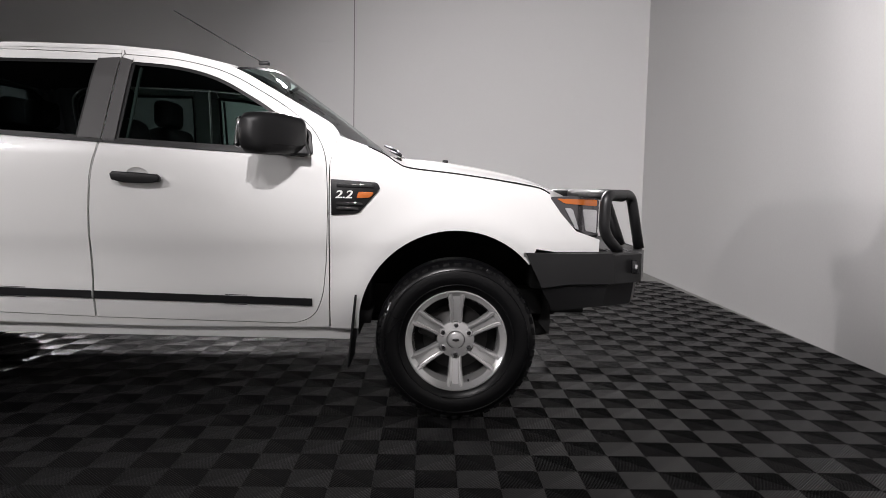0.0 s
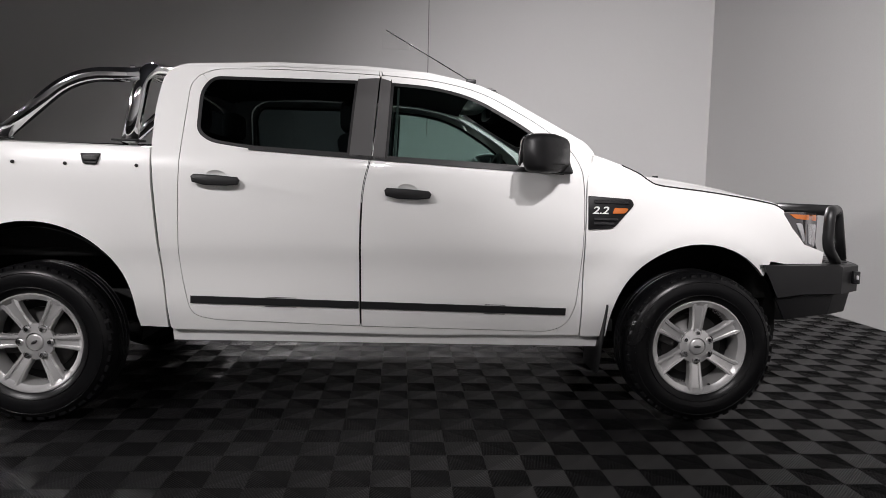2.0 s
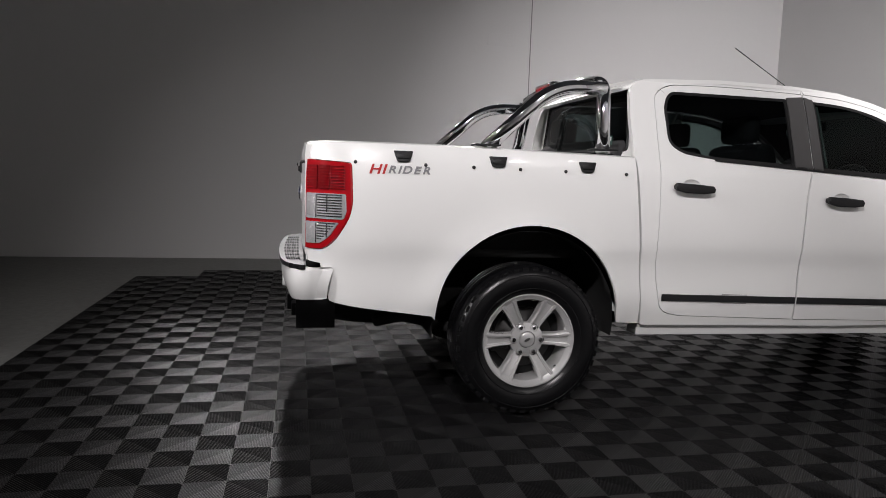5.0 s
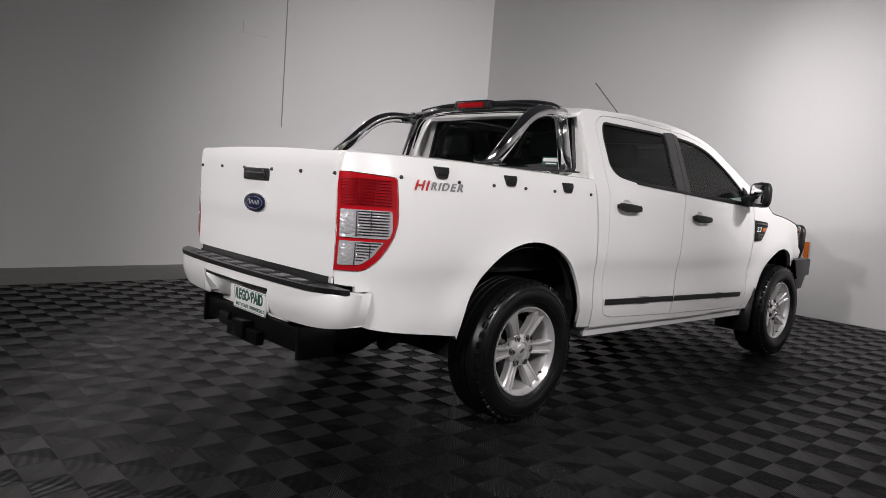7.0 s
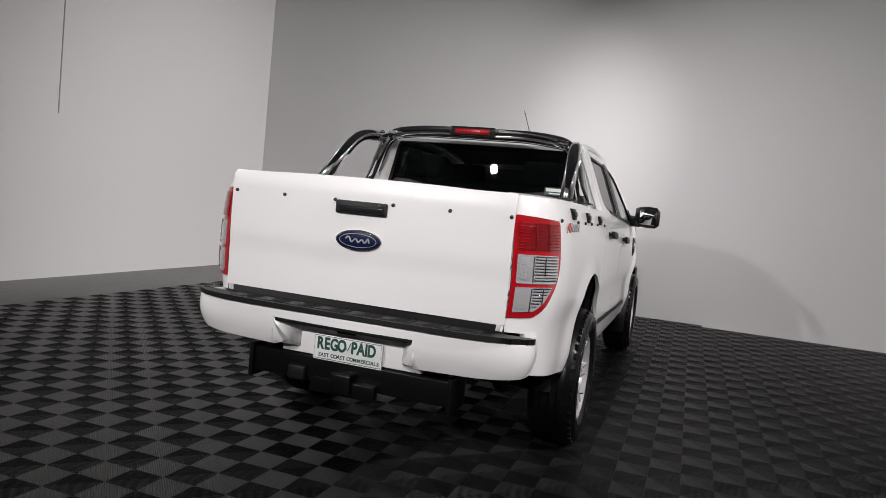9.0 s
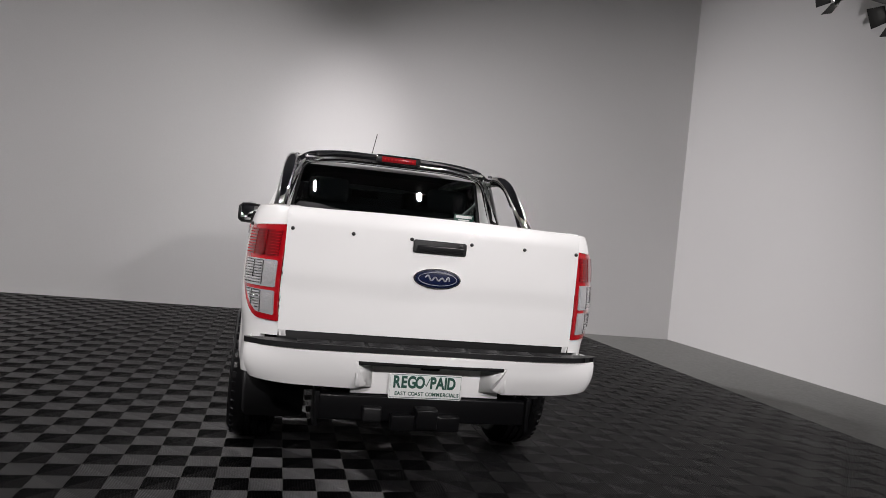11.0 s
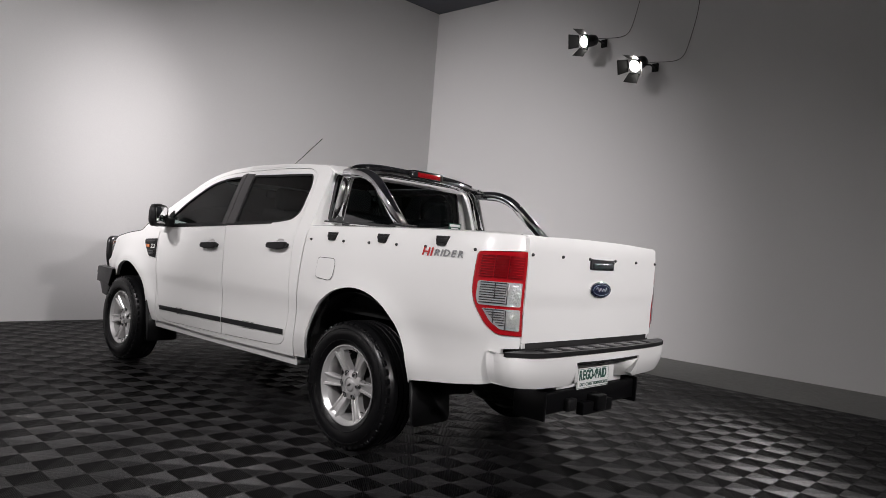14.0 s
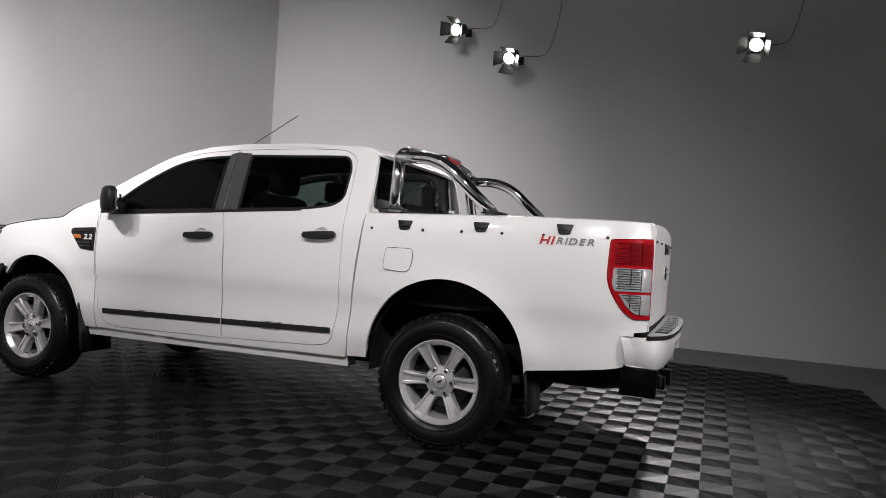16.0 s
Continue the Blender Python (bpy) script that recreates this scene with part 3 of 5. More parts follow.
    # tonneau hooks and studs along the rail
    for x in (-1.335, -1.797, -2.262):
        u, zt = -(x + 1.07), 1.280 + 0.021 * (-1.337 - x)
        hook = [(-0.046, 0.0, 0.006), (0.046, 0.0, 0.006), (0.030, -0.052, 0.012), (-0.030, -0.052, 0.012)]
        base = lay_bed(s, 0.0)
        ob = part("tonneau_hook", prism(rounded(hook), lambda a, b, w, u=u, zt=zt, base=base: base(u + a, zt + b, w), 0.012, 0.003), BLACK, truck, "black plastic rope hook")
        part("hook_lip", prism(rounded([(-0.040, -0.014, 0.004), (0.040, -0.014, 0.004), (0.030, -0.036, 0.008), (-0.030, -0.036, 0.008)]), lambda a, b, w, u=u, zt=zt, base=base: base(u + a, zt + b, w + 0.011), 0.006, 0.002), BLACK, ob)
    for x in (-1.125, -1.45, -1.685, -1.92, -2.155 if s < 0 else -2.15, -2.487):
        base = lay_bed(s, 0.0)
        stud = lathe([(0.0085, 0.0), (0.0085, 0.004), (0.006, 0.010), (0.0, 0.011)], 12, "y")
        p = Vector(base(-(x + 1.07), 1.226 + 0.010 * (-1.12 - x), 0.0))
        for v in stud.verts:
            v.co = Vector((v.co.x, s * v.co.y, v.co.z)) + p
        bmesh.ops.recalc_face_normals(stud, faces=stud.faces[:])
        part("tonneau_stud", stud, BRAKE, truck, "small metal press stud")
    # trim badge, letter by letter
    badge = part("trim_badge", prism([(0, 0), (0.27, 0), (0.272, 0.004), (0.002, 0.004)], lambda a, b, w, s=s: lay_bed(s, -0.010)((1.355 - a * 1.18) if s < 0 else (1.065 + a * 1.18), 1.200 + b, w), 0.002), TEXTGREY, truck, "red and grey slanted trim badge")
    x = -2.425 if s < 0 else -2.130
    for ch, wide, mat in (("H", 0.054, TEXTRED), ("I", 0.030, TEXTRED), ("R", 0.048, TEXTGREY), ("I", 0.021, TEXTGREY), ("D", 0.050, TEXTGREY), ("E", 0.044, TEXTGREY), ("R", 0.048, TEXTGREY)):
        xc = x + (wide / 2 if s < 0 else -wide / 2)
        y = abs(bed_place(s)(-(xc + 1.07), 1.192)[1]) + 0.0025
        lettering("badge_letter", ch, mat, badge, pose(xc, s * y, 1.208, 90, 0, 0 if s < 0 else 180), 0.064 if mat == TEXTRED else 0.050, 0.001, 0.25, 1.22, 0.0012)
        x += wide if s < 0 else -wide
    # arch linings and flaps
    for hx, r, wdt in ((HUB_X, 0.455, 0.52), (-HUB_X, 0.47, 0.50)):
        bm = bmesh.new()
        ring = arc(hx, 0.45, r + 0.012, r + 0.012, -8, 188, 26)
        a = [bm.verts.new((x, s * (half_width(x, max(z, 0.5)) - 0.02 - 0.06 * abs(x - hx)), z)) for x, z in ring]
        b = [bm.verts.new((x, s * (0.80 - wdt), z)) for x, z in ring]
        for i in range(len(ring) - 1):
            bm.faces.new((a[i], a[i + 1], b[i + 1], b[i]))
        bm.faces.new(b)
        part("arch_liner", bm, DARK, truck, "black plastic wheel arch lining")
    part("mud_flap", prism(rounded([(0.60, 0.58, 0.02), (0.885, 0.60, 0.03), (0.87, 0.24, 0.03), (0.60, 0.24, 0.03)]), lambda y, z, w, s=s: (1.135 + w - 0.10 * (0.6 - z), s * y, z), 0.010, 0.003), BLACK, truck, "black rubber mud flap")
    if s > 0:
        part("mud_flap", prism(rounded([(0.52, 0.60, 0.02), (0.850, 0.60, 0.03), (0.83, 0.24, 0.04), (0.52, 0.24, 0.04)]), lambda y, z, w, s=s: (-2.085 + w - 0.08 * (0.6 - z), s * y, z), 0.010, 0.003), BLACK, truck, "black rubber mud flap")

# fuel flap on the left flank
loop = rounded([(0.148, 0.990, 0.03), (0.322, 0.978, 0.05), (0.338, 1.080, 0.03), (0.328, 1.120, 0.02), (0.160, 1.120, 0.03)], 0.02)
part("fuel_flap", sheet(shrunk(loop, 0.003), bed_place(1), (0, 1, 0), rim=0.006, step=0.02, lift=0.0065), PAINT, truck, "white painted fuel flap")
part("fuel_gap", sheet(loop, bed_place(1), (0, 1, 0), [shrunk(loop, 0.005)], rim=0, step=0.02, lift=0.005), DARK, truck)


# roof, screens and bonnet
def roof_place(x, y):
    edge = float(np.interp(x, [-1.06, -0.97, -0.5, -0.05, 0.25, 0.52, 0.66], [1.69, 1.735, 1.755, 1.749, 1.726, 1.668, 1.61]))
    lim = 0.66
    return (x, y, edge + 0.030 * (1 - (abs(y) / lim) ** 2.2) * ease((x + 1.12) / 0.25))


part("roof", sheet(rounded([(-1.06, -0.655, 0.06), (0.50, -0.655, 0.05), (0.60, -0.45, 0.2), (0.64, 0.0, 0.3), (0.60, 0.45, 0.2), (0.50, 0.655, 0.05), (-1.06, 0.655, 0.06)], 0.05), roof_place, (0, 0, 1), step=0.06, rim=0.02), PAINT, truck, "white painted roof")


def screen_place(y, t):
    e = abs(y)
    top, low = Vector((0.640 - 0.22 * e ** 2, y * 0.87, 1.722 - 0.12 * e ** 2)), Vector((1.27 - 0.34 * e ** 2, y, 1.262 + 0.11 * e ** 3))
    p = low.lerp(top, t)
    return p + Vector((0.03, 0, 0.05)) * math.sin(math.pi * t) * 0.05


outer = rounded([(-0.74, 0.0, 0.03), (0.74, 0.0, 0.03), (0.74, 1.0, 0.06), (-0.74, 1.0, 0.06)], 0.06)
part("windscreen", sheet(outer, screen_place, (0.55, 0, 0.8), step=0.09, rim=0.0), WINDOW, truck, "laminated glass windscreen")
part("windscreen_seal", sheet(outer, screen_place, (0.55, 0, 0.8), [shrunk(outer, 0.03)], step=0.09, rim=0.0, lift=0.002), GLOSSBLACK, truck)


def bonnet_place(x, y):
    e = min(1.1, abs(y) / 0.84)
    mid = float(np.interp(x, [1.15, 1.28, 1.45, 1.56, 1.72, 1.88, 2.00, 2.10, 2.20, 2.26], [1.262, 1.250, 1.234, 1.222, 1.197, 1.165, 1.134, 1.100, 1.052, 1.00]))
    side = float(np.interp(x, [1.15, 1.29, 1.36, 1.60, 1.80, 1.98, 2.10, 2.20, 2.26], [1.265, 1.238, 1.188, 1.167, 1.142, 1.111, 1.066, 1.02, 0.99]))
    bulge = 0.012 * math.exp(-(((abs(y) - 0.48) / 0.08) ** 2)) * ease((x - 1.2) / 0.3) * ease((2.2 - x) / 0.3)
    return (x, y, mid + (side - mid) * e ** 3 + bulge)


bonnet = [(1.25, -0.78, 0.03), (1.31, -0.836, 0.04), (1.38, -0.858, 0.05), (1.60, -0.852, 0.1), (1.80, -0.835, 0.1), (1.98, -0.805, 0.05), (2.06, -0.765, 0.05), (2.22, -0.50, 0.2), (2.26, 0, 0.3),
          (2.22, 0.50, 0.2), (2.06, 0.765, 0.05), (1.98, 0.805, 0.05), (1.80, 0.835, 0.1), (1.60, 0.852, 0.1), (1.38, 0.858, 0.05), (1.31, 0.836, 0.04), (1.25, 0.78, 0.03), (1.32, 0.35, 0.2), (1.36, 0, 0.3), (1.32, -0.35, 0.2)]
part("bonnet", sheet(rounded(bonnet, 0.05), bonnet_place, (0, 0, 1), step=0.05, rim=0.03), PAINT, truck, "white painted bonnet")
part("cowl", box((1.08, -0.72, 1.18), (1.34, 0.72, 1.240), 0.02), BLACK, truck)
for y0 in (-0.56, 0.05):
    part("wiper", merged(tube(bend([(1.33, y0, 1.255), (1.31, y0 + 0.10, 1.278), (1.235, y0 + 0.50, 1.325)], 0.05), 0.007, 8), tube([(1.305, y0 + 0.02, 1.278), (1.215, y0 + 0.55, 1.332)], 0.006, 8)), BLACK, truck, "black wiper arm and blade")
for y0 in (-0.3, 0.3):
    part("washer_jet", box((1.545, y0 - 0.012, 1.220), (1.575, y0 + 0.012, 1.245), 0.004), BLACK, truck)

# rear of the cab
def cab_back(y, z):
    return (-1.075 + 0.035 * (z - 1.33) / 0.4 + 0.05 * (abs(y) / 0.7) ** 3, y, z)


back = rounded([(-0.80, 0.50, 0.02), (-0.80, 1.32, 0.1), (-0.66, 1.715, 0.06), (0.66, 1.715, 0.06), (0.80, 1.32, 0.1), (0.80, 0.50, 0.02)], 0.05)
back_hole = rounded([(-0.675, 1.35, 0.04), (-0.61, 1.692, 0.06), (0.61, 1.692, 0.06), (0.675, 1.35, 0.04)], 0.05)
part("cab_back", sheet(back, cab_back, (-1, 0, 0), [back_hole], step=0.06, rim=0.03), PAINT, truck, "white painted rear of the cab")
rear_glass = part("rear_window", sheet(back_hole, cab_back, (-1, 0, 0), step=0.1, rim=0, lift=-0.006), PRIVACY, truck, "tinted rear window")
part("rear_window_seal", sheet(back_hole, cab_back, (-1, 0, 0), [shrunk(back_hole, 0.02)], step=0.1, rim=0.006, lift=0.001), BLACK, truck)
sticker = part("window_sticker", box((-1.090, -0.60, 1.385), (-1.0885, -0.46, 1.435)), GREEN, rear_glass, "dark green dealer sticker", smooth=False)
part("sticker_bar", box((-1.0915, -0.59, 1.408), (-1.0903, -0.47, 1.428)), WHITE, sticker, smooth=False)
part("sticker_bar", box((-1.0915, -0.57, 1.392), (-1.0903, -0.49, 1.400)), WHITE, sticker, smooth=False)


# tailgate
def gate_place(y, z):
    crease = 0.007 * ease((1.03 - z) / 0.05) + 0.014 * ease((z - 1.29) / 0.06)
    return (-2.715 - 0.012 * (1 - (y / 0.7) ** 2) + crease, y, z)


gate = part("tailgate", sheet(rounded([(-0.692, 0.785, 0.01), (0.692, 0.785, 0.01), (0.692, 1.328, 0.015), (0.3, 1.342, 0.2), (-0.3, 1.342, 0.2), (-0.692, 1.328, 0.015)], 0.05), gate_place, (-1, 0, 0), step=0.035, rim=0.05), PAINT, truck, "white painted tailgate")
part("gate_cap", box((-2.700, -0.69, 1.318), (-2.65, 0.69, 1.335), 0.008), PAINT, gate)
handle = part("gate_handle", prism(rounded([(-0.125, 1.178, 0.012), (0.125, 1.178, 0.012), (0.125, 1.238, 0.012), (-0.125, 1.238, 0.012)]), lambda y, z, w: (gate_place(y, z)[0] - w, y, z), 0.012, 0.004), BLACK, gate, "black plastic tailgate handle")
part("handle_flap", prism(rounded([(-0.11, 1.186, 0.008), (0.11, 1.186, 0.008), (0.11, 1.215, 0.008), (-0.11, 1.215, 0.008)]), lambda y, z, w: (gate_place(y, z)[0] - 0.011 - w, y, z), 0.008, 0.003), GLOSSBLACK, handle)
lock = lathe([(0.0, 0.006), (0.008, 0.006), (0.009, 0.0)], 14, "x")
for v in lock.verts:
    v.co = Vector((-v.co.x - 2.747, v.co.y - 0.095, v.co.z + 1.224))
part("lock", lock, BRAKE, handle)
for y in (-0.678, -0.412, -0.150, 0.134, 0.400, 0.666):
    stud = lathe([(0.0085, 0.0), (0.0085, 0.004), (0.006, 0.010), (0.0, 0.011)], 12, "x")
    p = gate_place(y, 1.236)
    for v in stud.verts:
        v.co = Vector((p[0] - v.co.x, v.co.y + y, v.co.z + 1.236))
    part("tonneau_stud", stud, BRAKE, gate)
ellipse = lambda a, b, n=36: [(a * math.cos(2 * math.pi * k / n), b * math.sin(2 * math.pi * k / n)) for k in range(n)]
on_gate = lambda d: (lambda u, v, w: (gate_place(u, 1.065 + v)[0] - d - w, u, 1.065 + v))
emblem = part("emblem_rim", prism(ellipse(0.112, 0.047), on_gate(0.0), 0.010, 0.003), CHROME, gate, "oval emblem with chrome rim")
part("emblem_face", prism(ellipse(0.104, 0.040), on_gate(0.009), 0.004, 0.002), BLUE, emblem, "dark blue oval face")
part("emblem_line", tube([on_gate(0.014)(0.090 * math.cos(a), 0.030 * math.sin(a), 0) for a in np.linspace(0, 6.283, 40)[:-1]], 0.0016, 6, closed=True), TEXTGREY, emblem)
part("emblem_mark", tube(smooth_line([on_gate(0.014)(y, z, 0) for y, z in ((0.06, 0.004), (0.045, 0.014), (0.03, -0.008), (0.012, 0.008), (-0.004, -0.008), (-0.02, 0.006), (-0.036, -0.008), (-0.05, 0.012), (-0.056, -0.008))], 4), 0.004, 6), TEXTGREY, emblem)

# rear bumper with a step pad
def plan_line(y):
    e = abs(y) / 0.825
    return -2.838 + 0.040 * e ** 2 + 0.075 * e ** 10


HALF = smooth_line([(-2.615, 0.800), (-2.66, 0.822), (-2.710, 0.826), (-2.750, 0.800), (-2.780, 0.735), (-2.800, 0.62), (-2.822, 0.36), (-2.835, 0.15), (-2.838, 0.0)], 6)
ROUND = [(p[0], -p[1]) for p in HALF] + [(p[0], p[1]) for p in HALF[-2::-1]]
ROUND_S = [0.0]
for a, b in zip(ROUND, ROUND[1:]):
    ROUND_S.append(ROUND_S[-1] + math.hypot(b[0] - a[0], b[1] - a[1]))
MID = ROUND_S[-1] / 2


def bumper_place(u, t):
    """The bumper's skin: u runs round its plan from the middle, t down from the step."""
    x, y = (float(np.interp(u + MID, ROUND_S, [p[n] for p in ROUND])) for n in (0, 1))
    tuck = 0.030 * t ** 2.5 + 0.006 * ease((0.10 - t) / 0.10) - 0.008 * math.sin(math.pi * t)
    c = math.hypot(x + 2.2, y)
    return (x - tuck * (x + 2.2) / c, y - tuck * y / c, 0.738 - 0.172 * t + 0.02 * ease((abs(u) - 0.6) / 0.4) * t)


E = MID - 0.01
bumper = part("rear_bumper", sheet(rounded([(-E, 0.0, 0.01), (E, 0.0, 0.01), (E - 0.05, 1.0, 0.03), (0.36, 1.05, 0.02), (0.30, 0.92, 0.02), (0.345, 0.30, 0.02), (-0.345, 0.30, 0.02), (-0.30, 0.92, 0.02), (-0.36, 1.05, 0.02), (-E + 0.05, 1.0, 0.03)], 0.04), bumper_place, (-1, 0, 0), step=0.035, rim=0.05, wraps=True), PAINT, truck, "white painted rear step bumper")
part("number_recess", box((-2.715, -0.35, 0.52), (-2.69, 0.35, 0.72), 0.004), PAINT, bumper, "white painted plate recess")
for q in (-1, 1):
    cheek = prism(rounded([(-2.822, 0.575), (-2.70, 0.545), (-2.70, 0.705), (-2.822, 0.690)]), lambda x, z, w, q=q: (x, q * (0.335 - (x + 2.822) * 0.75 + w), z), 0.012)
    part("recess_cheek", cheek, PAINT, bumper, "white slanting side of the plate recess")
part("plate_lamp_bar", box((-2.825, -0.335, 0.668), (-2.715, 0.335, 0.694), 0.006), BLACK, bumper, "black plate lamp strip")
part("plate_lamp", box((-2.775, -0.045, 0.648), (-2.735, 0.045, 0.670), 0.006), GLOSSBLACK, bumper)
pad = part("step_pad", sheet(rounded([(-0.83, 0.0, 0.02), (0.83, 0.0, 0.02), (0.83, 1.0, 0.02), (-0.83, 1.0, 0.02)], 0.06), lambda y, t: (plan_line(y) - 0.008 + t * (-2.70 - plan_line(y)), y, 0.750), (0, 0, 1), step=0.06, rim=0.022), BLACK, bumper, "black ribbed plastic step pad")
for t in np.arange(0.18, 0.72, 0.10):
    for y0 in np.arange(-0.62, 0.60, 0.155):
        pts = [(plan_line(y) * (1 - t) + t * -2.70, y, 0.751) for y in (y0, y0 + 0.07, y0 + 0.14)]
        part("tread_bar", tube(pts, 0.0045, 6), BLACK, pad)
part("gate_gap", box((-2.70, -0.69, 0.70), (-2.60, 0.69, 0.80)), DARK, truck)

PLATE_X = -2.728
plate = part("display_plate", prism(rounded([(-0.166, 0.508, 0.010), (0.178, 0.508, 0.010), (0.178, 0.624, 0.010), (-0.166, 0.624, 0.010)]), lambda y, z, w: (PLATE_X - w, y, z), 0.006, 0.002), WHITE, truck, "white plate with dark green lettering")
part("plate_border", tube([(PLATE_X - 0.006, y, z) for y, z in ((-0.160, 0.514), (0.172, 0.514), (0.172, 0.618), (-0.160, 0.618))], 0.0014, 6, closed=True), GREEN, plate)
for word, y0 in (("REGO", 0.160), ("PAID", -0.010)):
    y = y0
    for ch in word:
        wide = {"I": 0.018, "G": 0.038, "O": 0.039}.get(ch, 0.0345)
        lettering("plate_letter", ch, GREEN, plate, pose(PLATE_X - 0.0065, y - wide / 2, 0.582, 90, 0, -90), 0.074, 0.0010, 0.0, 0.74, 0.0030)
        y -= wide
part("plate_tick", tube([(PLATE_X - 0.008, 0.012, 0.582), (PLATE_X - 0.008, 0.004, 0.568), (PLATE_X - 0.008, -0.012, 0.606)], 0.0022, 6), GREEN, plate)
y = 0.150
for word in ("EAST", "COAST", "COMMERCIALS"):
    for ch in word:
        wide = {"I": 0.0075, "M": 0.0185, "O": 0.0165, "C": 0.0155}.get(ch, 0.0138)
        lettering("plate_letter", ch, GREEN, plate, pose(PLATE_X - 0.0065, y - wide / 2, 0.531, 90, 0, -90), 0.024, 0.0008, 0.0, 0.92, 0.0006)
        y -= wide
    y -= 0.008

# tow bar
tow = part("tow_bar", box((-2.73, -0.50, 0.400), (-2.62, 0.50, 0.515), 0.008), TOWBLACK, truck, "black steel tow bar")
for y in (-0.505, 0.485):
    part("end_plate", box((-2.75, y, 0.375), (-2.55, y + 0.02, 0.53), 0.003), TOWBLACK, tow)
part("hitch_box", box((-2.80, -0.05, 0.385), (-2.62, 0.05, 0.475), 0.008), TOWBLACK, tow)
part("hitch_plate", box((-2.775, -0.16, 0.37), (-2.73, 0.16, 0.44), 0.006), TOWBLACK, tow)
part("trailer_socket", box((-2.76, 0.20, 0.40), (-2.72, 0.29, 0.47), 0.012), BLACK, tow)

# sports bar
sports = thing("sports_bar", "polished stainless steel sports bar over the bed", "sports bar")
hoop = bend([(-1.205, -0.735, 1.335), (-1.165, -0.625, 1.702), (-1.15, -0.38, 1.738), (-1.15, 0.38, 1.738), (-1.165, 0.625, 1.702), (-1.205, 0.735, 1.335)], 0.10, 7)
part("main_hoop", tube(hoop, 0.038, 18), CHROME, sports, "polished steel hoop")
part("cross_tube", tube(bend([(-1.20, -0.60, 1.690), (-1.225, -0.38, 1.718), (-1.225, 0.38, 1.718), (-1.20, 0.60, 1.690)], 0.1), 0.030, 14), CHROME, sports)
part("top_panel", sheet(rounded([(-0.55, -1.235, 0.03), (0.55, -1.235, 0.03), (0.50, -1.14, 0.03), (-0.50, -1.14, 0.03)]), lambda y, x: (x, y, 1.776 - 0.12 * y * y + 0.3 * (x + 1.14) * 0.4), (0, 0, 1), rim=0.02, step=0.08), GLOSSBLACK, sports)
for s in (-1, 1):
    leg = bend([(-1.175, s * 0.655, 1.672), (-1.47, s * 0.69, 1.665), (-1.83, s * 0.735, 1.335)], 0.22, 9)
    part("side_leg", tube(leg, 0.036, 18), CHROME, sports, "polished steel side tube")
    for x, y in ((-1.205, 0.735), (-1.83, 0.735)):
        part("foot_plate", box((x - 0.065, s * y - 0.05, 1.343), (x + 0.065, s * y + 0.05, 1.353), 0.003), BLACK, sports, "black foot plate")
    part("bolt", box((-1.22, s * 0.655 - 0.012, 1.700), (-1.195, s * 0.655 + 0.012, 1.717), 0.004), CHROME, sports)
housing = part("brake_lamp_housing", box((-1.285, -0.15, 1.708), (-1.20, 0.15, 1.768), 0.014), GLOSSBLACK, sports, "gloss black brake lamp housing")
part("brake_lamp", box((-1.291, -0.115, 1.718), (-1.27, 0.115, 1.754), 0.006), DARKRED, housing, "red brake lamp lens")
for k in range(9):
    part("diode", box((-1.2935, -0.10 + k * 0.0235, 1.729), (-1.289, -0.088 + k * 0.0235, 1.743), 0.002), RED, housing)


